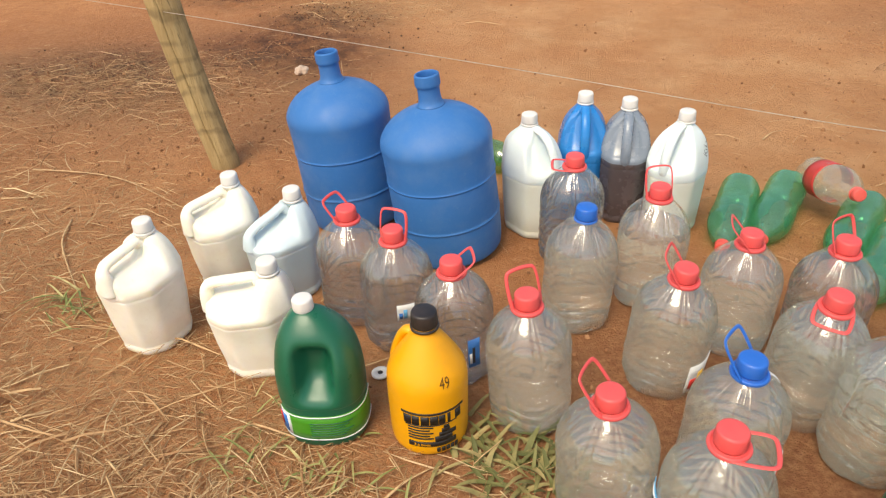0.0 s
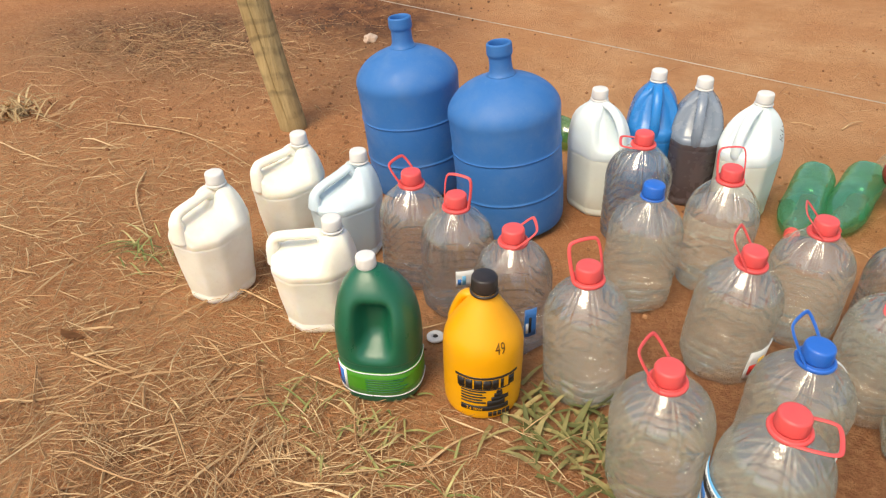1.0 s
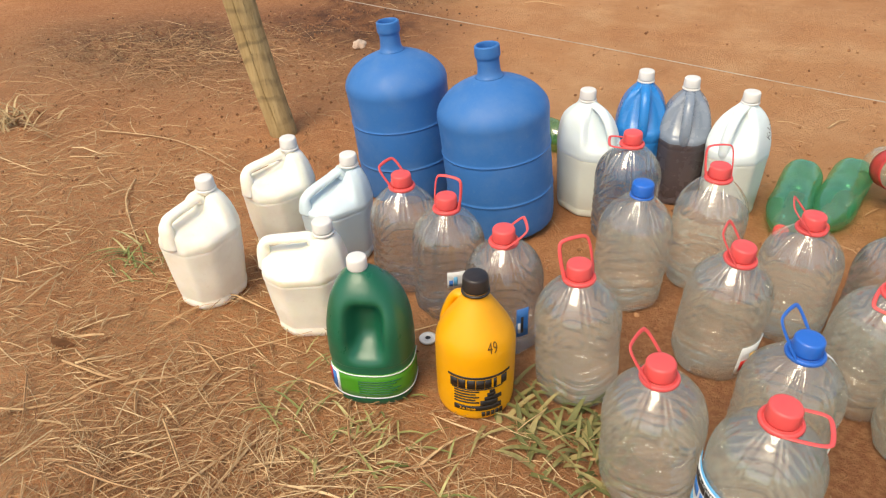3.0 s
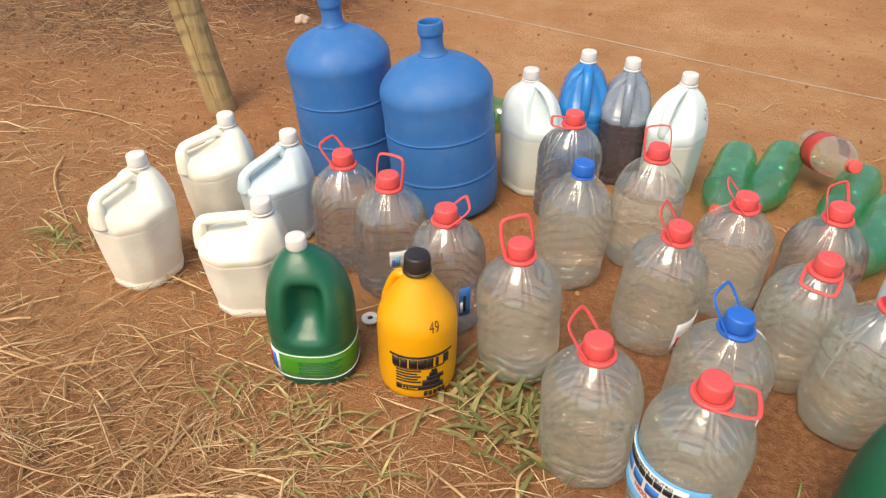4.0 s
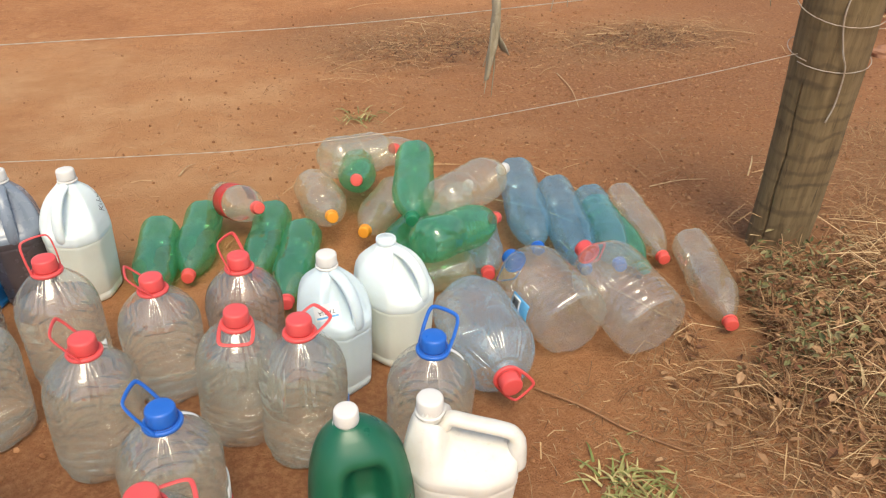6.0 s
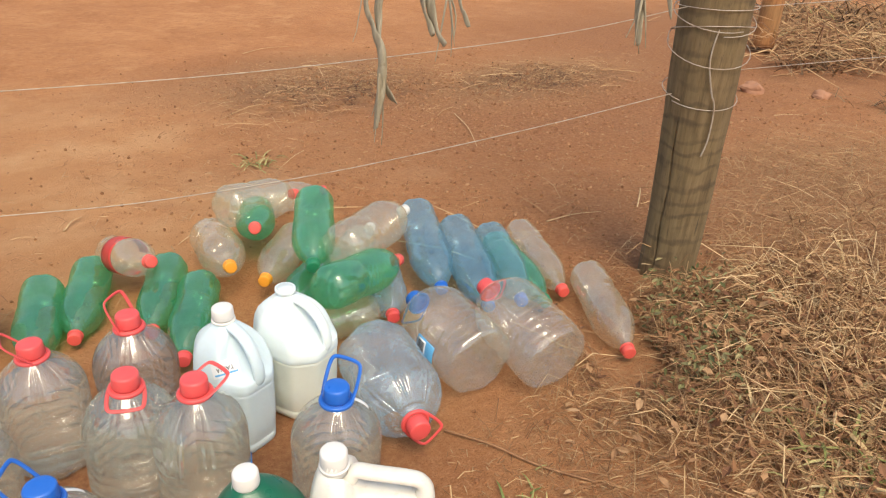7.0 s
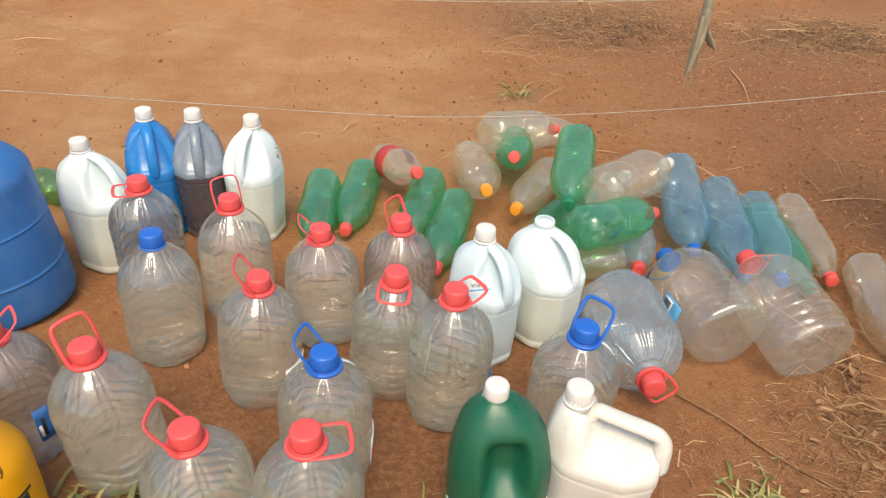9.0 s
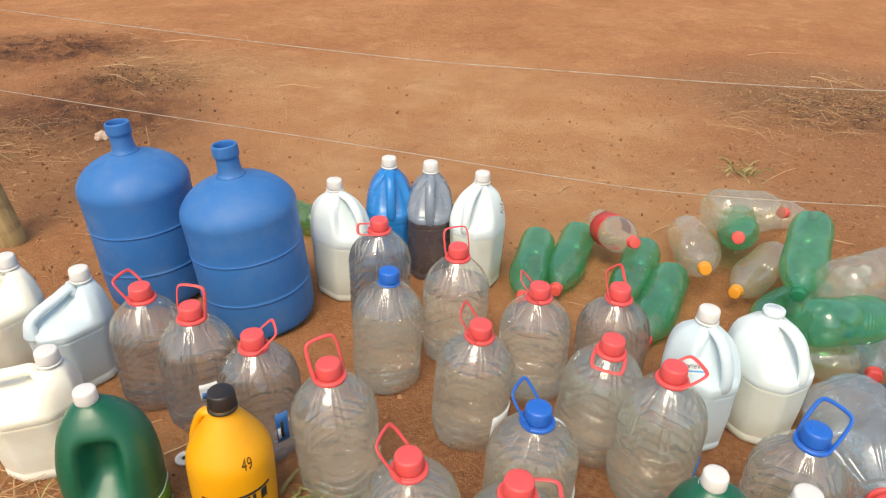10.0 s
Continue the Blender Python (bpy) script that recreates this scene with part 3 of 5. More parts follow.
for i, (x, y, b, h, s, w) in enumerate([(0.11, 0.66, 26, 0.07, 0.1, 0.003), (0.20, 0.53, 28, 0.075, 0.16, 0.0025), (-0.05, 0.71, 26, 0.08, 0.14, 0.002), (-0.64, 1.04, 40, 0.10, 0.14, 0.0025), (1.48, 0.495, 110, 0.05, 0.08, 0.0025), (1.87, 2.55, 40, 0.07, 0.12, 0.003), (0.90, 0.60, 10, 0.05, 0.08, 0.002), (2.12, 0.20, 44, 0.2, 0.2, 0.005)]):
    tuft(x, y, b, h, 50 + i, s, w)
for i, (x, y) in enumerate([(0.46, 0.77), (0.51, 0.73), (0.40, 0.80), (0.37, 0.76), (0.44, 0.73), (0.48, 0.69)]):
    tuft(x, y, 20, 0.085, 70 + i, 0.11, 0.0052, LEAF_BLADE, "broad-bladed green grass flattened beside a bottle")


for i, (x, y, b, h, w) in enumerate([(5.9, 2.25, 60, 0.34, 0.006), (6.6, 2.55, 60, 0.42, 0.007), (7.3, 2.3, 60, 0.42, 0.007), (5.2, 1.45, 40, 0.20, 0.004), (2.95, 0.35, 34, 0.20, 0.003), (2.75, 0.62, 30, 0.16, 0.003), (2.3, 0.28, 30, 0.18, 0.0035)]):
    tuft(x, y, b, h, 90 + i, 0.3, w, DARK_BLADE if x > 5 else STRAW_BLADE, "clump of tall dry grass beyond the heap")

def weed(x, y, height, stems, seed, label):
    """Thin dry upright stems with side twigs."""
    rng = random.Random(seed)
    ob = thing("dry_weed", Matrix.Translation((x, y, rise(x, y))), label, "weed", "dry weeds")
    for _ in range(stems):
        a, h = rng.uniform(0, 6.28), height * rng.uniform(0.6, 1.1)
        lean = rng.uniform(0.1, 0.55) * h
        foot = Vector((rng.gauss(0, 0.03), rng.gauss(0, 0.03), 0))
        tip = foot + Vector((math.cos(a) * lean, math.sin(a) * lean, h))
        mid = (foot + tip) / 2 + Vector((rng.gauss(0, 0.015), rng.gauss(0, 0.015), 0.02))
        geo = [tube(curve_points([foot, mid, tip], 6), 0.0016, 5, taper=lambda t: 1.2 - 0.8 * t)]
        for _k in range(3):
            t = rng.uniform(0.3, 0.85)
            at = foot.lerp(mid, t * 2) if t < 0.5 else mid.lerp(tip, t * 2 - 1)
            b = rng.uniform(0, 6.28)
            end = at + Vector((math.cos(b), math.sin(b), 0.8)) * (h * 0.22)
            geo.append(tube([at, (at + end) / 2 + Vector((0, 0, 0.004)), end], 0.0009, 4))
        v, f = joined(*geo)
        part("stem", mesh_of("stem", v, f, STEM), ob)
    return ob


for i, (x, y, h, n) in enumerate([(2.33, 0.80, 0.12, 6), (2.36, 0.36, 0.26, 4), (2.5, 0.48, 0.22, 5), (2.7, 0.55, 0.2, 5), (2.24, 0.62, 0.10, 5), (2.9, 0.8, 0.2, 4), (2.15, 0.34, 0.16, 3), (2.48, 0.70, 0.14, 5), (3.2, 0.75, 0.22, 4)]):
    weed(x, y, h, n, 120 + i, "thin dry brown weed stems standing in litter")
for i, (x, y, b, h, w) in enumerate([(-1.74, 1.66, 70, 0.15, 0.004), (2.02, 0.24, 26, 0.16, 0.006), (2.20, 0.20, 30, 0.2, 0.007)]):
    tuft(x, y, b, h, 150 + i, 0.16, w, STRAW_BLADE, "broad pale yellow dry grass blades bent over")


for i, (x, y, b, h, w) in enumerate([(7.65, 3.0, 90, 0.7, 0.010), (8.0, 3.5, 80, 0.8, 0.010), (7.1, 2.55, 70, 0.5, 0.008), (8.3, 2.7, 90, 0.8, 0.010), (6.4, 2.1, 50, 0.26, 0.006)]):
    tuft(x, y, b, h, 170 + i, 0.7, w, DARK_BLADE if i != 2 else BLADE, "tall tangled brown dry grass beyond the fence")

# ---- fence ----
def post(name, foot, top, r0, r1, material, seed, label, crack=3.2, reach=0.31):
    rng = random.Random(seed)
    ob = thing(name, Matrix.Translation(foot), label, "fence post", "fence posts")
    d = Vector(top) - Vector(foot)
    rings = []
    n = 60
    for i in range(n + 1):
        t = i / n
        c = d * t + Vector((0.008 * math.sin(t * 7 + seed), 0.008 * math.cos(t * 5 + seed), -0.06 * (1 - t) * (i == 0)))
        r = r0 + (r1 - r0) * t
        ring = []
        for j in range(200):
            a = 2 * math.pi * j / 200
            q = r * (1 + 0.07 * noise.noise(Vector((math.cos(a) * 1.2 + seed, math.sin(a) * 1.2, t * 3))) + 0.018 * noise.noise(Vector((math.cos(a) * 5, math.sin(a) * 5, t * 14 + seed))))
            if abs(a - crack - 0.03 * math.sin(t * 40) - 0.12 * (0.2 - t)) < 0.017 and 0.02 < t < reach:
                q *= 0.80
            if i == n:
                q *= 0.93
            ring.append(c + Vector((q * math.cos(a), q * math.sin(a), 0)))
        rings.append(ring)
    v, f = loft(rings)
    part("trunk", mesh_of("trunk", v, f, material), ob)
    return ob


LP, RP = Vector((-0.687, 1.838, -0.040)), Vector((2.452, 0.960, -0.009))
LTOP, RTOP = Vector((-0.93, 1.84, 1.5)), Vector((2.42, 0.955, 1.55))
left_post = post("fence_post", LP, LTOP, 0.046, 0.058, POST_PALE, 3, "pale weathered wooden fence post leaning over red earth", 4.95, 0.95)
right_post = post("fence_post", RP, RTOP, 0.079, 0.099, POST_GREY, 8, "grey-brown round wooden fence post wrapped in wire")


def wire(knots, label, r=0.0010, steps=10):
    v, f = tube(curve_points(knots, steps), r, 6)
    return tagged(new("fence_wire", mesh_of("fence_wire", v, f, WIRE)), label, "wire", "fence wires")


def on_fence(s, z, off=0.0):
    p = Vector((-0.638, 1.765, 0)) + Vector((3.073, -0.814, 0)) * s
    n = Vector((RP.y - LP.y, -(RP.x - LP.x), 0)).normalized()
    return (p.x + n.x * off, p.y + n.y * off, z)


wire([on_fence(-0.35, 0.50), on_fence(-0.03, 0.478), on_fence(0.16, 0.457), on_fence(0.33, 0.44), on_fence(0.5, 0.418), on_fence(0.58, 0.416), on_fence(0.7, 0.44), on_fence(0.85, 0.495), on_fence(0.97, 0.55)], "slack plain fence wire tied to the posts")
wire([on_fence(-0.35, 0.74), on_fence(0.05, 0.681), on_fence(0.35, 0.651), on_fence(0.49, 0.653), on_fence(0.65, 0.665), on_fence(0.85, 0.71), on_fence(0.97, 0.765)], "plain fence wire strung between the posts")
wire([on_fence(1.035, 0.60), on_fence(1.5, 0.62), on_fence(2.6, 0.66)], "fence wire running on past the grey post")
wire([on_fence(1.035, 0.76), on_fence(1.5, 0.80), on_fence(2.6, 0.86)], "fence wire running on past the grey post")
rng = random.Random(4)


def coil(z, slant, turns, r, phase):
    pts = []
    for i in range(int(26 * turns) + 1):
        a = phase + 2 * math.pi * i / 26
        t = z / 1.55
        c = RP + (RTOP - RP) * t
        pts.append((c.x - RP.x + r * math.cos(a), c.y - RP.y + r * math.sin(a), z + slant * math.sin(a + 0.6) + 0.01 * i / 26))
    v, f = tube(pts, 0.0012, 6)
    part("wire_coil", mesh_of("wire_coil", v, f, WIRE), right_post, "thin galvanised wire wrapped round the post")


for z, sl, tn, r, ph in ((0.55, 0.02, 1.05, 0.097, 3.0), (0.67, 0.035, 1.1, 0.104, 2.0), (0.715, -0.02, 1.05, 0.100, 1.0), (0.745, 0.03, 1.1, 0.102, 4.0), (0.77, 0.0, 1.05, 0.100, 0.0)):
    coil(z, sl, tn, r, ph)
v, f = tube(curve_points([(-0.083, -0.066, 0.74), (-0.094, -0.064, 0.66), (-0.080, -0.078, 0.58), (-0.068, -0.088, 0.54), (-0.066, -0.089, 0.46), (-0.073, -0.083, 0.41)], 5), 0.0022, 6)
part("wire_tail", mesh_of("wire_tail", v, f, WIRE), right_post, "loose wire end hanging down the post")

# dry strips placed to fit the camera's view; stalk onto the post added, unseen
plant = thing("dead_branch", Matrix.Identity(4), "long split dry strips hanging from an added grey stalk", "branch")
v, f = tube(curve_points([(2.45, 0.96, 1.565), (2.1, 0.85, 1.60), (1.78, 0.74, 1.46), (1.55, 0.88, 1.36), (1.38, 1.0, 1.30)], 8), 0.016, 10, taper=lambda t: 1.1 - 0.5 * t)
part("stalk", mesh_of("stalk", v, f, BARK), plant)
STRIPS = [
    (0.015, [(1.46, 0.96, 1.32), (1.418, 0.909, 0.985), (1.372, 0.858, 0.858), (1.358, 0.838, 0.813), (1.348, 0.815, 0.768), (1.335, 0.799, 0.731), (1.316, 0.781, 0.682)]),
    (0.012, [(1.44, 0.97, 1.32), (1.408, 0.917, 0.984), (1.356, 0.87, 0.857), (1.351, 0.843, 0.812), (1.351, 0.823, 0.783), (1.338, 0.802, 0.735), (1.325, 0.788, 0.70)]),
    (0.008, [(1.346, 0.809, 0.77), (1.344, 0.793, 0.731), (1.35, 0.776, 0.713)]),
    (0.0045, [(1.41, 0.98, 1.31), (1.396, 0.926, 0.984), (1.351, 0.874, 0.857), (1.322, 0.852, 0.793)]),
    (0.013, [(1.52, 0.91, 1.35), (1.466, 0.874, 0.987), (1.431, 0.814, 0.86), (1.426, 0.788, 0.816), (1.43, 0.769, 0.793)]),
    (0.012, [(1.52, 0.90, 1.35), (1.477, 0.867, 0.988), (1.424, 0.819, 0.86), (1.42, 0.797, 0.823), (1.42, 0.786, 0.807)]),
    (0.008, [(1.58, 0.86, 1.37), (1.504, 0.846, 0.989), (1.467, 0.788, 0.862), (1.465, 0.772, 0.836), (1.465, 0.759, 0.818)]),
    (0.010, [(1.78, 0.74, 1.46), (1.718, 0.678, 0.984), (1.687, 0.626, 0.872), (1.663, 0.597, 0.803)]),
    (0.0050, [(1.80, 0.75, 1.47), (1.753, 0.653, 0.986), (1.723, 0.599, 0.874), (1.714, 0.583, 0.84)]),
]
for i, (r, row) in enumerate(STRIPS):
    v, f = tube(curve_points(row, 10), r, 14, 0.35, taper=lambda t: (0.75 + 0.3 * math.sin(9 * t + i)) * (1 - 0.55 * t ** 3))
    v = [Vector(q) + 0.0035 * noise.noise_vector(Vector((q[0] * 60, q[1] * 60, q[2] * 14 + i))) for q in v]
    part("dry_strip", mesh_of("dry_strip", v, f, BARK), plant, "dry grey split strip")
fray = random.Random(8)
for tip in [(1.316, 0.781, 0.682)] * 6 + [(1.43, 0.769, 0.793)] * 4 + [(1.663, 0.597, 0.803)] * 4:
    root = Vector(tip) + Vector((0.016, 0.018, 0.075))
    end = Vector(tip) + Vector((fray.gauss(0, 0.012), fray.gauss(0, 0.008), fray.gauss(-0.004, 0.014)))
    v, f = tube(curve_points([root, (root + end) / 2 + Vector((fray.gauss(0, 0.004), 0, 0)), end], 5), 0.0022, 6, 0.6, taper=lambda t: 1.3 - t)
    part("fibre", mesh_of("fibre", v, f, BARK), plant)
v, f = tube(curve_points([(6.15, 2.78, -0.02), (6.17, 2.79, 0.4), (6.25, 2.8, 1.2)], 8), 0.09, 14, taper=lambda t: 1.0 - 0.3 * t)
tagged(new("tree_stump", mesh_of("tree_stump", v, f, TRUNK)), "orange-brown bare trunk standing behind the fence", "trunk")


def rock(x, y, r, seed, material, label, category="stone"):
    bm = bmesh.new()
    bmesh.ops.create_icosphere(bm, subdivisions=3, radius=r)
    for q in bm.verts:
        q.co *= 1 + 0.35 * noise.noise(q.co * (1.6 / r) + Vector((seed, 0, 0)))
        q.co.z *= 0.7
    me = bpy.data.meshes.new("stone")
    bm.to_mesh(me)
    bm.free()
    me.materials.append(material)
    ob = new("stone", me)
    ob.location = (x, y, rise(x, y) + r * 0.15)
    return tagged(ob, label, category, "stones")


rock(-0.814, 2.791, 0.032, 1, STONE, "small pale stone lying on red earth")
rock(4.6, 2.08, 0.04, 2, PINK_STONE, "reddish field stone beyond the fence")
rock(4.87, 2.1, 0.07, 3, PINK_STONE, "reddish field stone beyond the fence")
rock(5.08, 1.78, 0.05, 4, PINK_STONE, "brownish field stone beyond the fence")


# ---- big bottles with carry loops ----
def five_litre_radius(h):
    k = h / 0.27
    return smooth_profile([(0.0, 0.055), (0.003 * k, 0.066), (0.012 * k, 0.0735), (0.04 * k, 0.0745), (0.10 * k, 0.0755), (0.14 * k, 0.0775), (0.165 * k, 0.0770), (0.19 * k, 0.0695), (0.21 * k, 0.055), (0.226 * k, 0.038), (0.236 * k, 0.026), (0.240 * k, 0.0215), (0.256 * k, 0.0205)], 5)


def five_litre_shape(h, seed, wave=0.0050):
    """Thin paired flutes on the dome, uneven wavy ribs round the wall, a lobed foot."""
    k = h / 0.27

    def shape(z, a, r):
        zz = z / k
        if 0.135 < zz < 0.234:
            w = min(1, (zz - 0.135) / 0.04, (0.234 - zz) / 0.012)
            d = (a + seed) % (math.pi / 4) - math.pi / 8
            r *= 1 - 0.085 * w * (math.exp(-((d - 0.085) / 0.032) ** 2) + math.exp(-((d + 0.085) / 0.032) ** 2))
        if 0.012 < zz < 0.15:
            w = min(1, (zz - 0.012) / 0.02, (0.15 - zz) / 0.09) * (0.8 + 0.5 * noise.noise(Vector((math.cos(a) * 2 + seed, math.sin(a) * 2, zz * 22))))
            u = zz * 148 + 0.55 * math.sin(5 * a + seed) + 0.3 * math.sin(3 * a + 2 * seed) + 0.5 * noise.noise(Vector((math.cos(a) * 3 + seed, math.sin(a) * 3, zz * 9)))
            r += wave * w * (1.0 - 2.0 * (1 - abs(math.sin(u))) ** 1.7 + 0.25 * math.sin(10 * a + seed) * math.sin(2 * u))
        if zz < 0.03:
            r *= 1 - 0.07 * max(0, math.cos(5 * a + seed)) * (1 - zz / 0.03)
        return r * (1 + 0.015 * noise.noise(Vector((math.cos(a) * 1.5 + seed, math.sin(a) * 1.5, z * 12))))

    return shape


def five_litre(name, m, cap_mat, cap_word, loop, h=0.27, level=0.2, water=None, body=None, seed=0, label="", group="upright five-litre bottles", r_scale=1.0):
    """loop: None, or (azimuth, elevation, reach) of the carry loop."""
    ob = thing(name, m, label, "bottle", group)
    prof = [(z, r * (r_scale if z < h * 0.84 else 1)) for z, r in five_litre_radius(h)]
    shape = five_litre_shape(h, seed, 0.0031 if level else 0.0019)
    prof = evened(prof, 0.0026)
    v, f = turned(prof, 144, shape, True, True)
    me = mesh_of("body", v, f, body or PET)
    if level:
        top = level * h / 0.27
        me.materials.append(water or WATER)
        for p in me.polygons:
            p.material_index = 1 if p.center.z < top else 0
    part("body", me, ob)
    if level:
        near = min(prof, key=lambda q: abs(q[0] - top))
        v, f = turned([(near[0], near[1] * 0.97), (near[0] + 0.0006, near[1] * 0.6), (near[0], 0.0006)], 48, None, False, True)
        part("water", mesh_of("water", v, f, PET), ob, "still surface of the water inside")
    zc = prof[-1][0] - 0.016
    v, f = moved(cap_piece(0.0218, 0.026), Matrix.Translation((0, 0, zc)))
    part("cap", mesh_of("cap", v, f, cap_mat), ob, cap_word + " plastic screw cap")
    if loop:
        az, el, reach = loop
        a, e = radians(az), radians(el)
        out = Vector((math.cos(a) * math.cos(e), math.sin(a) * math.cos(e), math.sin(e)))
        side = Vector((-math.sin(a), math.cos(a), 0))
        base = Vector((0, 0, zc - 0.004))
        pts = [base + side * 0.027, base + side * 0.029 + out * (reach * 0.45), base + side * 0.027 + out * (reach * 0.88), base + side * 0.016 + out * reach, base - side * 0.016 + out * reach, base - side * 0.027 + out * (reach * 0.88), base - side * 0.029 + out * (reach * 0.45), base - side * 0.027]
        v, f = tube(curve_points(pts, 6), 0.0034, 8, 0.45)
        ring = [(0.0262 * math.cos(t * math.pi / 16), 0.0262 * math.sin(t * math.pi / 16), zc - 0.004) for t in range(32)]
        v, f = joined((v, f), tube(ring, 0.0036, 8, 1.2, True))
        part("carry_loop", mesh_of("carry_loop", v, f, cap_mat), ob, cap_word + " plastic carry loop")
    return ob


def aim(tail, head):
    """A pose with z from the tail to the head, turned as little as can be."""
    d = Vector(head) - Vector(tail)
    return Matrix.Translation(tail) @ Vector((0, 0, 1)).rotation_difference(d).to_matrix().to_4x4()


#   place of the cap, of the foot, height, cap, loop (azimuth, elevation, reach), water level, kind of water
RED, BLU = (RED_CAP, "red"), (BLUE_CAP, "blue")
UPRIGHT = [
    ((0.015, 1.133), (0.015, 1.133), 0.283, RED, (165, 50, 0.062), 0.17, WATER_GREY),
    ((0.137, 1.067), (0.137, 1.062), 0.281, RED, (80, 78, 0.066), 0.18, WATER_GREY),
    ((0.275, 0.985), (0.280, 0.985), 0.272, RED, (20, 40, 0.055), 0.2, WATER_GREY),
    ((0.430, 0.882), (0.443, 0.881), 0.287, RED, (125, 70, 0.070), 0.19, WATER),
    ((0.477, 1.445), (0.475, 1.445), 0.294, RED, (185, 4, 0.052), 0.2, WATER_GREY),
    ((0.516, 1.199), (0.506, 1.195), 0.292, BLU, None, 0.185, WATER_CLOUDY),
    ((0.665, 1.305), (0.662, 1.305), 0.298, RED, (110, 70, 0.068), 0.17, WATER),
    ((0.701, 1.015), (0.684, 1.026), 0.283, RED, (165, 55, 0.068), 0.19, WATER_CLOUDY),
    ((0.834, 1.172), (0.832, 1.172), 0.275, RED, (175, 50, 0.064), 0.18, WATER),
    ((0.998, 1.155), (0.996, 1.155), 0.286, RED, (130, 68, 0.068), 0.2, WATER_GREY),
    ((0.943, 0.970), (0.929, 0.986), 0.284, RED, (250, -18, 0.045), 0.2, WATER_CLOUDY),
    ((0.781, 0.785), (0.775, 0.785), 0.277, BLU, (150, 55, 0.070), 0.2, WATER_CLOUDY),
    ((0.575, 0.681), (0.585, 0.683), 0.273, RED, (160, 55, 0.070), 0.2, WATER),
    ((0.731, 0.620), (0.728, 0.620), 0.292, RED, (-5, 3, 0.060), 0.2, WATER),
    ((1.025, 0.875), (1.018, 0.872), 0.296, RED, (15, 25, 0.055), 0.19, WATER_CLOUDY),
    ((1.213, 0.744), (1.206, 0.748), 0.275, BLU, (30, 60, 0.070), 0.18, WATER_CLOUDY),
]
five = []
for i, (top, foot, h, (cm, word), loop, lev, wat) in enumerate(UPRIGHT):
    stand = aim((*foot, fall(foot[1]) + 0.001), (*top, fall(foot[1]) + h)) @ pose(0, 0, 0, 0, 0, 37 * i)
    five.append(five_litre("water_bottle", stand, cm, word, loop and (loop[0] - 37 * i, loop[1], loop[2]), h, lev, wat, None, i * 1.7,
                "clear five-litre bottle of water with a %s cap" % word))

five_litre("water_bottle", aim((1.455, 1.018, 0.081), (1.384, 0.721, 0.079)), RED_CAP, "red", (-60, 10, 0.055), 0.29, 0, None, PET_ICE, 2.0, "empty bluish five-litre bottle lying on its side, red cap", "lying five-litre bottles", 1.14)
lying_blue = five_litre("water_bottle", aim((1.617, 0.829, 0.087), (1.641, 1.144, 0.099)), BLUE_CAP, "blue", (95, 15, 0.066), 0.30, 0, None, PET_EMPTY, 4.0, "empty dusty five-litre bottle lying on its side, blue cap", "lying five-litre bottles", 1.14)
five_litre("water_bottle", aim((1.754, 0.736, 0.091), (1.784, 1.035, 0.138)), RED_CAP, "red", (0, 0, 0.04), 0.30, 0, None, PET_EMPTY, 5.0, "empty dusty five-litre bottle lying on its side, red cap", "lying five-litre bottles", 1.14)


# ---- soft drink bottles in a heap ----
def soda(tail, head, body, cap_mat, cap_word, label, r=0.05, dent=0.0, seed=0, sleeve=None):
    d = (Vector(head) - Vector(tail)).length
    k = d / 0.335
    ob = thing("soda_bottle", aim(tail, head), label, "bottle", "soft drink bottles in a heap")
    s = r / 0.05
    prof = smooth_profile([(0.0, 0.018 * s), (0.003, 0.033 * s), (0.014, 0.045 * s), (0.03, 0.0495 * s), (0.075 * k, 0.050 * s), (0.10 * k, 0.0485 * s), (0.115 * k, 0.046 * s), (0.13 * k, 0.0485 * s), (0.19 * k, 0.0505 * s), (0.215 * k, 0.050 * s), (0.25 * k, 0.042 * s), (0.28 * k, 0.028 * s), (0.300 * k, 0.0165), (0.312 * k, 0.0135), (0.326 * k, 0.013)], 4)

    def shape(z, a, q):
        if z < 0.03:
            q *= 1 - 0.16 * max(0, math.cos(5 * a)) ** 2 * (1 - z / 0.03)
        if 0.03 < z < 0.1 * k:
            q *= 1 - 0.02 * max(0, math.cos(10 * a)) ** 2
        if 0.12 * k < z < 0.2 * k:
            q += 0.0011 * math.sin(z * 520 + 0.6 * math.sin(3 * a + seed))
        n = noise.noise(Vector((math.cos(a) * 1.4 + seed, math.sin(a) * 1.4, z * 16)))
        n2 = noise.noise(Vector((math.cos(a) * 3 + seed, math.sin(a) * 3, z * 45)))
        mid = min(1, max(0, z / 0.03)) * min(1, max(0, (0.27 * k - z) / 0.05))
        return q * (1 + (0.02 + dent) * n * mid + dent * 0.5 * n2 * mid)

    prof = evened(prof, 0.0042)
    v, f = turned(prof, 48, shape)
    part("body", mesh_of("body", v, f, body), ob)
    v, f = moved(cap_piece(0.0162, 0.017, 18), Matrix.Translation((0, 0, 0.313 * k)))
    part("cap", mesh_of("cap", v, f, cap_mat), ob, cap_word + " plastic screw cap")
    if sleeve:
        v, f = patch(lambda z: 0.0505 * s, 0.09 * k, 0.165 * k, 0, 300, 4, 40)
        part("label", mesh_of("label", v, f, sleeve), ob, "red printed wrap-round label")
    return ob


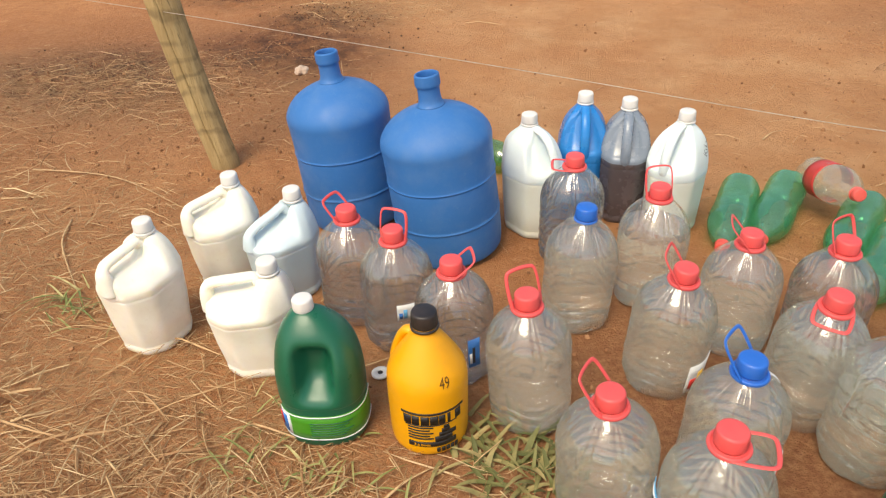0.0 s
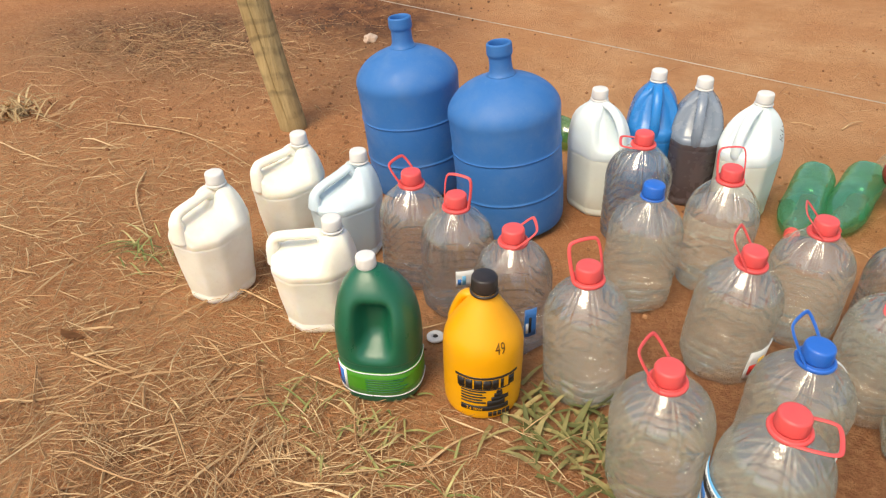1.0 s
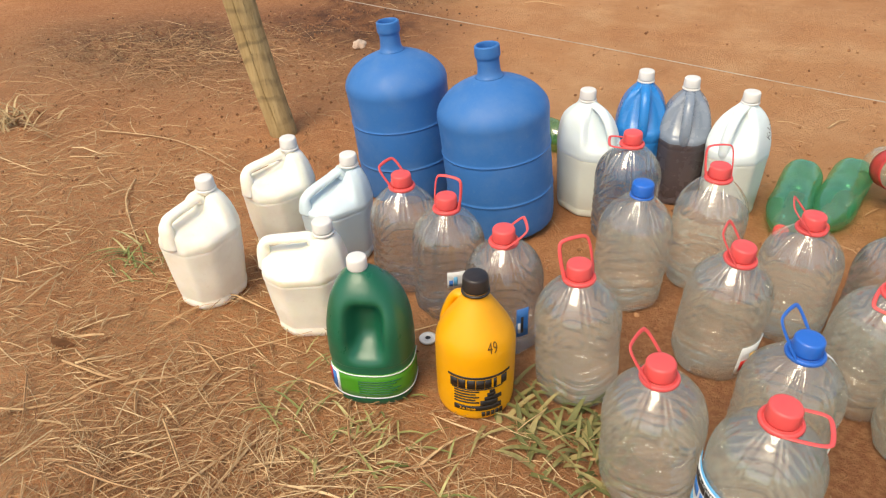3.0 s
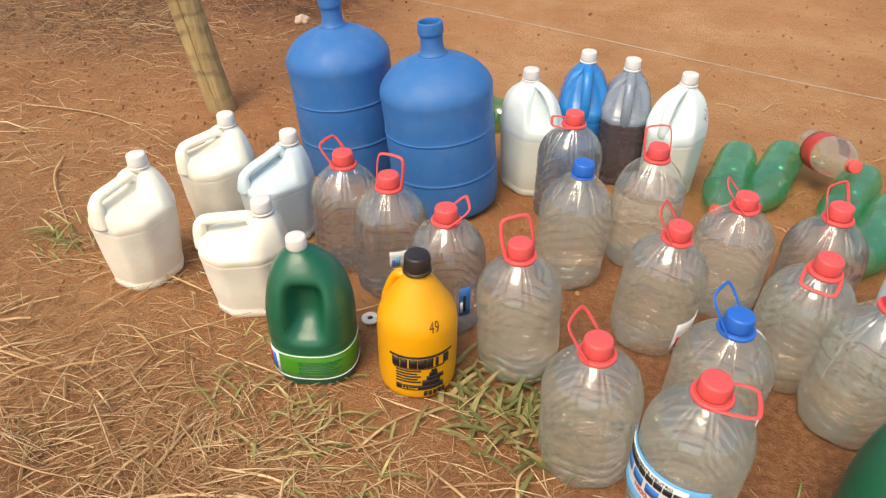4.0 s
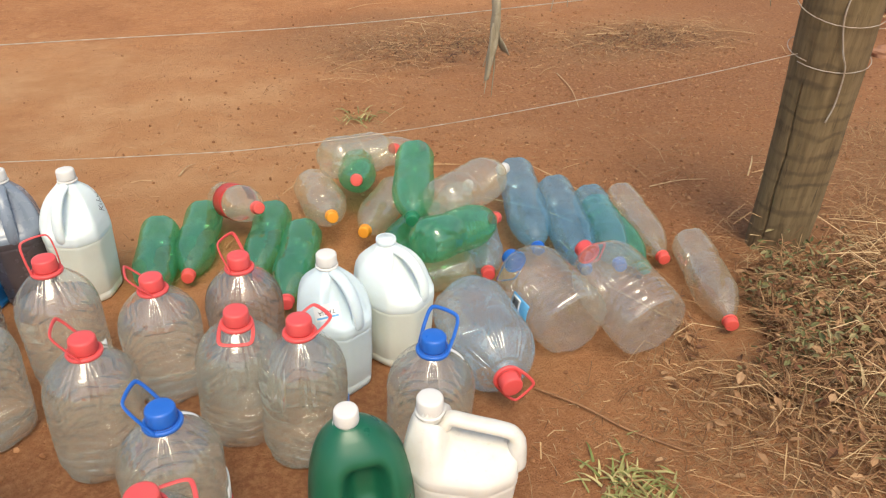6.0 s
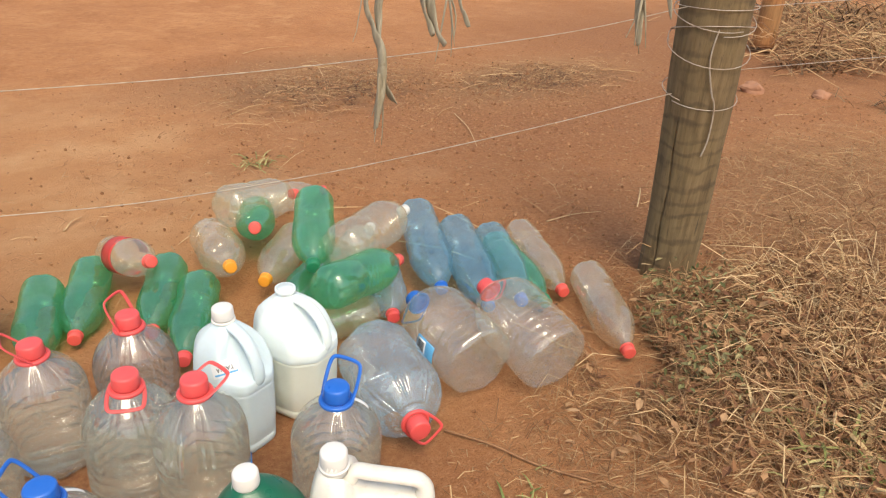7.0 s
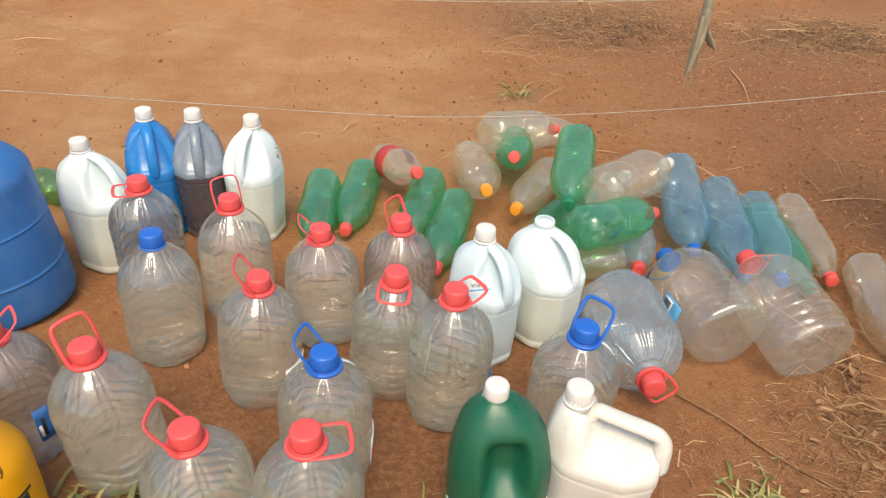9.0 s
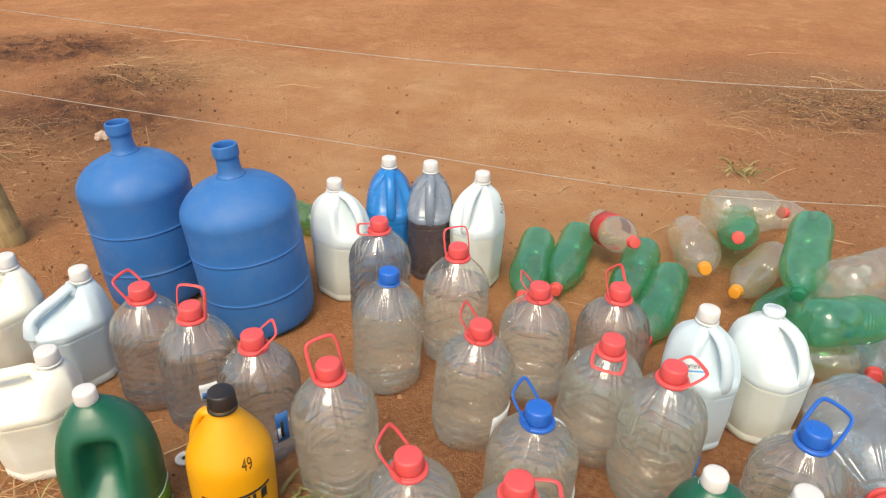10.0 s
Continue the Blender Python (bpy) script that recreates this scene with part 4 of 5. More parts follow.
GREEN, CLEAR, SKYB = "green", "clear", "blue"
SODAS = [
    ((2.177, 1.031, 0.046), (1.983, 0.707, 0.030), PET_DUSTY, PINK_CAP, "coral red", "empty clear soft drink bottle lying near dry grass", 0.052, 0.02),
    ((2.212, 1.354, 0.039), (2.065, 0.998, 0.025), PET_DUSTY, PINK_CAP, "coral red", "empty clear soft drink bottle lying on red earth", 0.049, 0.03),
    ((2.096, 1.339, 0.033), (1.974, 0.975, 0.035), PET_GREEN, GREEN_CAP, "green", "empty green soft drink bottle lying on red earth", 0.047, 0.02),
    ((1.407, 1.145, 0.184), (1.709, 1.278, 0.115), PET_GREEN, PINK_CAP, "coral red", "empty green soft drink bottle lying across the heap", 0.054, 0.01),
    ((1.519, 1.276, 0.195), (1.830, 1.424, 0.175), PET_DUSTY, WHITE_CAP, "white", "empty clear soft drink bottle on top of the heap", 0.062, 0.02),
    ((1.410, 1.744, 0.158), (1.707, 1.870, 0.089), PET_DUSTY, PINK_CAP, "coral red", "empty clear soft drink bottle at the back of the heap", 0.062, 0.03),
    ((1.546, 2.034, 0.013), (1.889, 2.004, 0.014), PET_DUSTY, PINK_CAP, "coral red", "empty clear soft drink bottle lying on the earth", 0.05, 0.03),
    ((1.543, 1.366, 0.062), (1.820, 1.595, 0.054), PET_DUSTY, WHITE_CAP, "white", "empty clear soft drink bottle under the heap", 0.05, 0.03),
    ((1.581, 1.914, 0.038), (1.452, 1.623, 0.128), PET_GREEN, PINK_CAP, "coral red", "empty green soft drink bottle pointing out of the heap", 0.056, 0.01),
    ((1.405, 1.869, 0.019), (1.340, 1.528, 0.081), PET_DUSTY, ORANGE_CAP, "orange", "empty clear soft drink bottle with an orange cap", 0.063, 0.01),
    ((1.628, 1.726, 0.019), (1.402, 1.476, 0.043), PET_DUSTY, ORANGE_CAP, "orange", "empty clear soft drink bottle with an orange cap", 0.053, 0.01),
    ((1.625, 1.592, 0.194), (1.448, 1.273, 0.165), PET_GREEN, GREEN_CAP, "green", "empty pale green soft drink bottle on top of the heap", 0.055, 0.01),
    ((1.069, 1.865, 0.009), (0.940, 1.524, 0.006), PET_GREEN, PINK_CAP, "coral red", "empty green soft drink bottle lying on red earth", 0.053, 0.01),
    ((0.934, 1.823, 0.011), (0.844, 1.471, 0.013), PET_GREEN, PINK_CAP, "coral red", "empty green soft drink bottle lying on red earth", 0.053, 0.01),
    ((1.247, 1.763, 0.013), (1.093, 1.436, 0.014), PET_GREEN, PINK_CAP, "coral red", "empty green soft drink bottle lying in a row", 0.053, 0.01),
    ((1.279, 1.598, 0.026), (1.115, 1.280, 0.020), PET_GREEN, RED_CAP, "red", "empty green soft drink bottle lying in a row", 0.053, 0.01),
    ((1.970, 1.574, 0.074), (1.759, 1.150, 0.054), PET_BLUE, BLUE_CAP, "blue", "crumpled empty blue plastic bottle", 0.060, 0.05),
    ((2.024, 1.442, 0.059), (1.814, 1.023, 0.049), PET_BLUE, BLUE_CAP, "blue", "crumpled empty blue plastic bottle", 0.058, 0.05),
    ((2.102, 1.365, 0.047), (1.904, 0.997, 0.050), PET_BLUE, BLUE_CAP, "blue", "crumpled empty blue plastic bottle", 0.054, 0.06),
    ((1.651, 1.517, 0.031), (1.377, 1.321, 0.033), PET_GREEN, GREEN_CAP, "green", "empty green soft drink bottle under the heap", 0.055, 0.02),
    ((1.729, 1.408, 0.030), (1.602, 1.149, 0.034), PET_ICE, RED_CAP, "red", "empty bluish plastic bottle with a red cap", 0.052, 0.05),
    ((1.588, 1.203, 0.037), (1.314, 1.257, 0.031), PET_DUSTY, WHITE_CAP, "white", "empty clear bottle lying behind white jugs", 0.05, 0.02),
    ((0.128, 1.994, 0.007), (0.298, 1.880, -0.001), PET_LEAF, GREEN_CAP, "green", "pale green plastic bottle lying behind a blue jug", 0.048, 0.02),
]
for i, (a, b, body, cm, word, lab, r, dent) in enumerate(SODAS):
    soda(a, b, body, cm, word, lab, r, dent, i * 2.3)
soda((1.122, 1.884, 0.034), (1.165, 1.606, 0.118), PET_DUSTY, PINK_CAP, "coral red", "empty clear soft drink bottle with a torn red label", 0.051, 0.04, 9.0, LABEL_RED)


# ---- blue twenty-litre jugs ----
def water_jug(x, y, lean, spin, h, label):
    ob = thing("water_jug", aim((x, y, fall(y) + 0.001), (x + lean, y, fall(y) + h)) @ pose(0, 0, 0, 0, 0, spin), label, "water jug", "blue water jugs")
    k = h / 0.487
    prof = smooth_profile([(0.0, 0.112), (0.006, 0.126), (0.022, 0.134), (0.085, 0.1365), (0.108, 0.1362), (0.114, 0.1382), (0.120, 0.1362), (0.14, 0.1365), (0.205, 0.1362), (0.221, 0.1355), (0.227, 0.1380), (0.233, 0.1358), (0.30, 0.1365), (0.325, 0.1375), (0.345, 0.131), (0.368, 0.113), (0.385, 0.090), (0.398, 0.063), (0.405, 0.044), (0.412, 0.033), (0.425, 0.0275), (0.452, 0.0265), (0.458, 0.0285), (0.464, 0.0305), (0.482, 0.0300), (0.487, 0.0290), (0.4865, 0.0245), (0.46, 0.0235)], 4)
    prof = [(z * k, r) for z, r in prof]
    cut = [i for i, q in enumerate(prof) if q[0] > 0.412 * k][0]
    v, f = turned(prof[cut - 1:], 48)
    part("neck", mesh_of("neck", v, f, BLUE_JUG), ob, "blue plastic neck with an open rim")
    prof = prof[:cut]
    v, f = turned(prof, 72, lambda z, a, r: r * (1 + 0.006 * noise.noise(Vector((math.cos(a) * 2 + x * 9, math.sin(a) * 2, z * 8)))))
    part("body", mesh_of("body", v, f, BLUE_JUG), ob)
    return ob


water_jug(-0.138, 1.585, -0.034, 20, 0.476, "large translucent blue twenty-litre water jug")
water_jug(0.168, 1.455, -0.044, 200, 0.471, "large translucent blue twenty-litre water jug")


# ---- jerrycans and gallon jugs ----
def octagon(x0, x1, hy, z, cut=0.42, seg=96):
    """A ring between x0 and x1 with softly cut corners."""
    cx, hx, ring = (x0 + x1) / 2, (x1 - x0) / 2, []
    for j in range(seg):
        a = 2 * math.pi * (j + 0.5) / seg
        c, s = math.cos(a), math.sin(a)
        q = (abs(c) ** 22 + abs(s) ** 22 + ((abs(c) + abs(s)) / (2 - cut)) ** 22) ** (-1 / 22)
        ring.append((cx + hx * q * c, hy * q * s, z))
    return ring


def squircle(hx, hy, p, cx=0.0, cy=0.0, z=0.0, seg=48):
    ring = []
    for j in range(seg):
        a = 2 * math.pi * (j + 0.5) / seg
        c, s = math.cos(a), math.sin(a)
        ring.append((cx + hx * math.copysign(abs(c) ** (2 / p), c), cy + hy * math.copysign(abs(s) ** (2 / p), s), z))
    return ring


from mathutils.bvhtree import BVHTree

SKIN = {}


def skinned(ob, v, f, body, x, liquid_mat, level):
    """The can's wall, a little out of true, with what shows through it below the level."""
    v = [Vector(q) + Vector((0, 0.004 * noise.noise(Vector((q[0] * 9 + x * 7, q[1] * 9, q[2] * 9))), 0)) for q in v]
    me = mesh_of("body", v, f, body)
    if liquid_mat:
        me.materials.append(liquid_mat)
        for p in me.polygons:
            p.material_index = 1 if p.center.z < level else 0
    part("body", me, ob)
    SKIN[ob.name] = BVHTree.FromPolygons([tuple(q) for q in v], f)


def lower_wall(W, D, s, foot=0.42, cut=0.5):
    """Rings from the foot's skirt up to the seam at the shoulder."""
    rows = [(0, foot - 0.05), (0.004, foot - 0.015), (0.010, foot), (0.021, foot + 0.004), (0.024, foot - 0.004), (0.027, foot - 0.003), (0.031, foot + 0.006), (s * 0.5, (foot + 0.49) / 2 + 0.008), (s * 0.86, 0.49), (s * 0.890, 0.496), (s * 0.900, 0.492), (s * 0.905, 0.492), (s * 0.915, 0.498), (s * 0.985, 0.498), (s, 0.494)]
    return [octagon(-q * W, q * W, q * D, z, cut) for z, q in rows]


def jerrycan(x, y, yaw, W, D, H, body, cap_mat, cap_word, label, shoulder=0.66, handle_low=0.80, neck_at=0.27, liquid_mat=None):
    """A flat-sided can: neck at the +x end, roof-like top that rises to a grip bar over a slot."""
    ob = thing("jerrycan", pose(x, y, fall(y) + 0.001, 0, 0, yaw), label, "jerrycan", "plastic jerrycans")
    n = H - 0.022
    s = shoulder * n
    high, low = n - 0.004, handle_low * n
    x_front, x_back = (neck_at - 0.15) * W, -0.44 * W

    def bar(px):
        return low + (high - low) * min(1, max(0, (px - x_back) / (x_front - x_back)))

    rings = lower_wall(W, D, s)
    edge = rings[-1]
    for t in (0.05, 0.12, 0.22, 0.34, 0.48, 0.62, 0.74, 0.84, 0.92, 0.97, 1.0):
        ring = []
        for vx, vy, vz in edge:
            sx = min(max(vx, x_back), neck_at * W)
            out = Vector((vx - sx, vy))
            end = Vector((sx, 0)) + out.normalized() * (0.0135 if sx < x_front else 0.020)
            near = min(1, max(0, (sx - x_front + 0.01) / (0.10 * W)))
            near = near * near * (3 - 2 * near)
            ridge = (bar(sx) - 0.038) * (1 - near) + (n - 0.010) * near
            q = t * (0.72 + 0.28 * t) if near < 0.5 else t * (0.55 + 0.45 * t * t)
            lift = (t ** 0.75) * (1 - near) + (1 - (1 - t) ** 1.25) * near
            ring.append((vx + (end.x - vx) * q, vy + (end.y - vy) * q, s + (ridge - s) * lift))
        rings.append(ring)
    v, f = loft(rings)
    v, f = joined((v, f), moved(turned([(n - 0.014, 0.0205), (n - 0.008, 0.0190), (n + 0.006, 0.0175)], 32), Matrix.Translation((neck_at * W, 0, 0))))
    skinned(ob, v, f, body, x, liquid_mat, s * 0.95)
    top = 0.010
    pts = [((neck_at + 0.02) * W, 0, high - 0.044), (x_front + 0.030 * W, 0, high - 0.024), (x_front - 0.03 * W, 0, high - top - 0.001), (x_front - 0.16 * W, 0, bar(x_front - 0.16 * W) - top), ((x_front + x_back) / 2, 0, bar((x_front + x_back) / 2) - top), (x_back + 0.14 * W, 0, bar(x_back + 0.14 * W) - top), (x_back + 0.03 * W, 0, low - top - 0.002), (x_back - 0.015 * W, 0, low - top - 0.012), (x_back - 0.025 * W, 0, low - 0.036), (x_back - 0.022 * W, 0, s - 0.004)]
    v, f = tube(curve_points(pts, 6), 0.0135, 16, 0.72, taper=lambda t: 1.0 + 0.75 * max(0.0, (t - 0.72) / 0.28) + 0.6 * max(0.0, (0.2 - t) / 0.2))
    part("grip", mesh_of("grip", v, f, body), ob)
    if cap_mat:
        v, f = moved(cap_piece(0.0200, 0.024, 20), Matrix.Translation((neck_at * W, 0, n - 0.002)))
        part("cap", mesh_of("cap", v, f, cap_mat), ob, cap_word + " plastic screw cap")
    return ob


def gallon(x, y, yaw, W, D, H, body, cap_mat, cap_word, label, shoulder=0.56, neck_at=0.10, liquid_mat=None):
    """A gallon jug: upright back, front sloping to a strap that stands free between two hollows."""
    ob = thing("gallon_jug", pose(x, y, fall(y) + 0.001, 0, 0, yaw), label, "jug", "plastic gallon jugs")
    n = H - 0.022
    s = shoulder * n
    top = n - 0.010
    rings = lower_wall(W, D, s, 0.45, 0.5)
    up = [(0.08, -0.495, 0.495, 0.495), (0.20, -0.485, 0.492, 0.485), (0.35, -0.455, 0.485, 0.460), (0.50, -0.405, 0.470, 0.425), (0.64, -0.335, 0.435, 0.375), (0.76, -0.255, 0.375, 0.315), (0.86, -0.165, 0.305, 0.245), (0.93, -0.085, 0.250, 0.190), (0.975, -0.045, 0.232, 0.160), (1.0, -0.030, 0.225, 0.148)]
    fine = []
    for (t0, *a), (t1, *b) in zip(up, up[1:]):
        fine += [[p + (q - p) * i / 3 for p, q in zip((t0, *a), (t1, *b))] for i in range(3)]
    fine.append(up[-1])
    for t, a, b, hy in fine:
        ring = octagon(a * W, b * W, hy * D, s + (top - s) * t, 0.5)
        deep = max(0.0, math.sin(math.pi * min(1, max(0, (t - 0.08) / 0.86)))) ** 0.6 * 0.17 * W
        for k, (vx, vy, vz) in enumerate(ring):
            if vx < 0.02 * W:
                beside = min(1, max(0, (hy * D * 0.99 - abs(vy)) / (0.16 * D)))
                ring[k] = (min(vx + deep * beside, max(vx, 0.0)), vy, vz)
        rings.append(ring)
    rings += [[(neck_at * W + 0.0175 * math.cos(2 * math.pi * (j + 0.5) / 96), 0.0175 * math.sin(2 * math.pi * (j + 0.5) / 96), z) for j in range(96)] for z in (top + 0.004, n, n + 0.006)]
    v, f = loft(rings)
    skinned(ob, v, f, body, x, liquid_mat, s * 0.95)
    pts = [(px * W, 0, s + (top - s) * t) for px, t in ((0.03, 0.965), (-0.09, 0.955), (-0.20, 0.905), (-0.295, 0.80), (-0.37, 0.66), (-0.425, 0.50), (-0.460, 0.34), (-0.476, 0.20), (-0.474, 0.05), (-0.450, -0.05))]
    v, f = tube(curve_points(pts, 6), 0.0128, 14, 0.62)
    part("grip", mesh_of("grip", v, f, body), ob)
    if cap_mat:
        v, f = moved(cap_piece(0.0200, 0.024, 20), Matrix.Translation((neck_at * W, 0, n - 0.002)))
        part("cap", mesh_of("cap", v, f, cap_mat), ob, cap_word + " plastic screw cap")
    else:
        v, f = turned([(n - 0.004, 0.0205), (n, 0.0215), (n + 0.006, 0.0205), (n + 0.0062, 0.0165), (n - 0.003, 0.016)], 40, None, False, False)
        v = [(q[0] + neck_at * W, q[1], q[2]) for q in v]
        part("rim", mesh_of("rim", v, f, body), ob)
    return ob


def by_cap(cap, back, W, neck_at):
    """Foot centre and yaw from the cap's place and a point towards the grip."""
    d = Vector((cap[0] - back[0], cap[1] - back[1]))
    yaw = math.atan2(d.y, d.x)
    return cap[0] - math.cos(yaw) * neck_at * W, cap[1] - math.sin(yaw) * neck_at * W, math.degrees(yaw)


FLAT = dict(shoulder=0.69, handle_low=0.965, neck_at=0.27)
SLOPE = dict(shoulder=0.67, handle_low=0.86, neck_at=0.26)
GALLON = dict(shoulder=0.61, neck_at=0.10)
#   place of the cap, way to the grip, length, depth, height
CANS = [
    ((-0.394, 1.010), (-0.02, -0.10), 0.172, 0.148, 0.279, WHITE, WHITE_CAP, "off-white", "off-white plastic jerrycan with a moulded grip", FLAT),
    ((-0.322, 1.255), (-0.05, -0.09), 0.172, 0.148, 0.274, WHITE, WHITE_CAP, "off-white", "off-white plastic jerrycan stained with dust", FLAT),
    ((-0.147, 1.216), (-0.06, -0.08), 0.170, 0.132, 0.268, PALE_BLUE, WHITE_CAP, "off-white", "pale bluish plastic jerrycan with a white cap", SLOPE),
    ((-0.086, 0.944), (-0.10, -0.035), 0.172, 0.145, 0.254, WHITE, WHITE_CAP, "off-white", "off-white plastic jerrycan with a flat grip", FLAT),
    ((0.351, 1.597), (0.10, -0.08), 0.168, 0.138, 0.328, ICE_WHITE, WHITE_CAP, "white", "milky white gallon jug with a looped grip", GALLON),
    ((0.484, 1.740), (0.01, -0.10), 0.160, 0.135, 0.339, BLUE_CAN, WHITE_CAP, "white", "bright blue plastic gallon jug with white cap", GALLON),
    ((0.599, 1.723), (0.00, -0.10), 0.160, 0.130, 0.334, GREY_CAN, WHITE_CAP, "white", "smoky grey gallon jug half full of dark liquid", GALLON),
    ((0.739, 1.662), (-0.06, -0.10), 0.155, 0.138, 0.330, ICE_WHITE, WHITE_CAP, "white", "white gallon jug with faint handwriting", GALLON),
    ((1.141, 1.044), (0.03, -0.10), 0.155, 0.130, 0.300, PALE_BLUE, WHITE_CAP, "white", "pale blue gallon jug with a white label", GALLON),
    ((1.283, 1.073), (0.05, -0.10), 0.170, 0.145, 0.298, ICE_WHITE, None, "", "pale milky gallon jug with no cap", GALLON),
    ((1.126, 0.600), (0.77, -0.63), 0.178, 0.138, 0.288, WHITE_CLEAN, WHITE_CAP, "off-white", "off-white jerrycan with a sloping grip", dict(shoulder=0.70, handle_low=0.945, neck_at=0.28)),
]
cans = []
for cap, way, W, D, H, bm_, cm, word, lab, kind in CANS:
    x, y, yaw = by_cap(cap, (cap[0] + way[0], cap[1] + way[1]), W, kind["neck_at"])
    cans.append((gallon if kind is GALLON else jerrycan)(x, y, yaw, W, D, H, bm_, cm, word, lab, liquid_mat=DARK_CAN if bm_ is GREY_CAN else ICE_FULL if bm_ is ICE_WHITE else None, **kind))


def slab(m, w, h, t=0.0012):
    """A small flat sheet in the plane x, z of the pose m, facing its -y."""
    c = [(-w / 2, 0, -h / 2), (w / 2, 0, -h / 2), (w / 2, 0, h / 2), (-w / 2, 0, h / 2)]
    v = [m @ Vector(p) for p in c] + [m @ (Vector(p) + Vector((0, t, 0))) for p in c]
    return v, [(0, 1, 2, 3), (7, 6, 5, 4), (0, 4, 5, 1), (1, 5, 6, 2), (2, 6, 7, 3), (3, 7, 4, 0)]


def on_face(at, normal, spin=0.0):
    """A pose whose -y looks along the normal, z as upright as it can be."""
    y = -Vector(normal).normalized()
    z = Vector((0, 0, 1))
    z = (z - y * z.dot(y)).normalized()
    m = Matrix((y.cross(z), y, z)).transposed().to_4x4()
    return Matrix.Translation(at) @ m @ pose(0, 0, 0, 0, spin, 0)


def flat_letters(text, size, m):
    """Letters lying in the plane x, z of the pose m."""
    v, f = lettering(text, size, 100.0, 0.0, 0.0, 0.0)
    out = []
    for p in v:
        a = math.atan2(p[1], p[0])
        out.append(m @ Vector((a * 100.0, -(math.hypot(p[0], p[1]) - 100.0), p[2])))
    return out, f


def clung(v, skin, normal, lift):
    """Points laid on a can's skin along the normal, a hair proud of it."""
    n, out = Vector(normal).normalized(), []
    for q in v:
        hit = skin.ray_cast(Vector(q) + n * 0.06, -n)[0]
        out.append((hit or Vector(q)) + n * lift)
    return out


def sheet(m, w, h, nx=10, nz=8):
    v = [m @ Vector((w * (i / nx - 0.5), 0, h * (j / nz - 0.5))) for j in range(nz + 1) for i in range(nx + 1)]
    return v, [(j * (nx + 1) + i, j * (nx + 1) + i + 1, (j + 1) * (nx + 1) + i + 1, (j + 1) * (nx + 1) + i) for j in range(nz) for i in range(nx)]


skin, facing = SKIN[cans[8].name], (-0.62, 0.60, 0.50)
flag = on_face((-0.040, 0.050, 0.212), facing, -12)
v, f = sheet(flag, 0.050, 0.032)
lab = part("label", mesh_of("label", clung(v, skin, facing, 0.0012), f, LABEL_WHITE), cans[8], "white paper label stuck on upside down")
v, f = flat_letters("TARIA", 0.0115, flag @ pose(0, 0, 0, 0, 180, 0))
part("lettering", mesh_of("lettering", clung(v, skin, facing, 0.002), f, INK, False), lab)
v, f = sheet(flag @ Matrix.Translation((0, 0, -0.010)), 0.042, 0.0035, 10, 1)
part("print_line", mesh_of("print_line", clung(v, skin, facing, 0.002), f, LABEL_SKY), lab)
skin, facing = SKIN[cans[7].name], (0.02, -0.90, 0.44)
pen = on_face((0.028, -0.0565, 0.243), facing, -58)
for dx, dz, w, h, a in ((-0.022, 0, 0.0016, 0.020, 8), (-0.016, 0.004, 0.0016, 0.013, 40), (-0.016, -0.004, 0.0016, 0.013, -40), (-0.008, -0.002, 0.0016, 0.010, 0), (0.000, 0.003, 0.0016, 0.018, 10), (0.005, -0.003, 0.008, 0.0016, 20), (0.012, 0, 0.0016, 0.010, -20), (0.016, -0.002, 0.008, 0.0016, 30), (0.022, 0.001, 0.0016, 0.012, 12)):
    v, f = sheet(pen @ Matrix.Translation((dx, 0, dz)) @ pose(0, 0, 0, 0, a, 0), w, h, 1, 4)
    part("pen_stroke", mesh_of("pen_stroke", clung(v, skin, facing, 0.0008), f, INK, False), cans[7], "thin handwritten pen stroke")

# ---- green jugs with a finger hollow ----
def green_jug(x, y, yaw, H, label):
    ob = thing("detergent_jug", pose(x, y, fall(y) + 0.001, 0, 0, yaw), label, "jug", "dark green jugs")
    n = H - 0.02
    rows = smooth_profile([(0, 0.86), (0.005, 0.95), (0.018, 1.0), (0.03, 0.985), (0.085, 0.985), (0.095, 1.0), (0.13, 0.995), (0.165, 0.945), (0.195, 0.83), (0.218, 0.66), (0.234, 0.47), (0.242, 0.34), (0.246, 0.26)], 5)
    rings = []
    for z, q in rows:
        t = max(0, (z - 0.15) / 0.1)
        ring = []
        for vx, vy, vz in squircle(0.079 * q, 0.068 * q, 2.5, -0.012 * t * t, 0.012 * t, z * n / 0.25, 72):
            if vy < 0:
                m = math.exp(-((vx - 0.002) / 0.030) ** 4 - ((z - 0.155) / 0.043) ** 4)
                vy += 0.052 * m * min(1, -vy / 0.03)
            ring.append((vx, vy, vz))
        rings.append(ring)
    rings += [squircle(0.0165, 0.0165, 2, -0.014, 0.014, n * 0.972 + dz, 72) for dz in (0.004, 0.012, 0.018)]
    v, f = loft(rings)
    part("body", mesh_of("body", v, f, GREEN_JUG), ob)
    v, f = moved(cap_piece(0.0178, 0.023, 20), Matrix.Translation((-0.014, 0.014, n - 0.004)))
    part("cap", mesh_of("cap", v, f, WHITE_CAP), ob, "white plastic screw cap")
    return ob


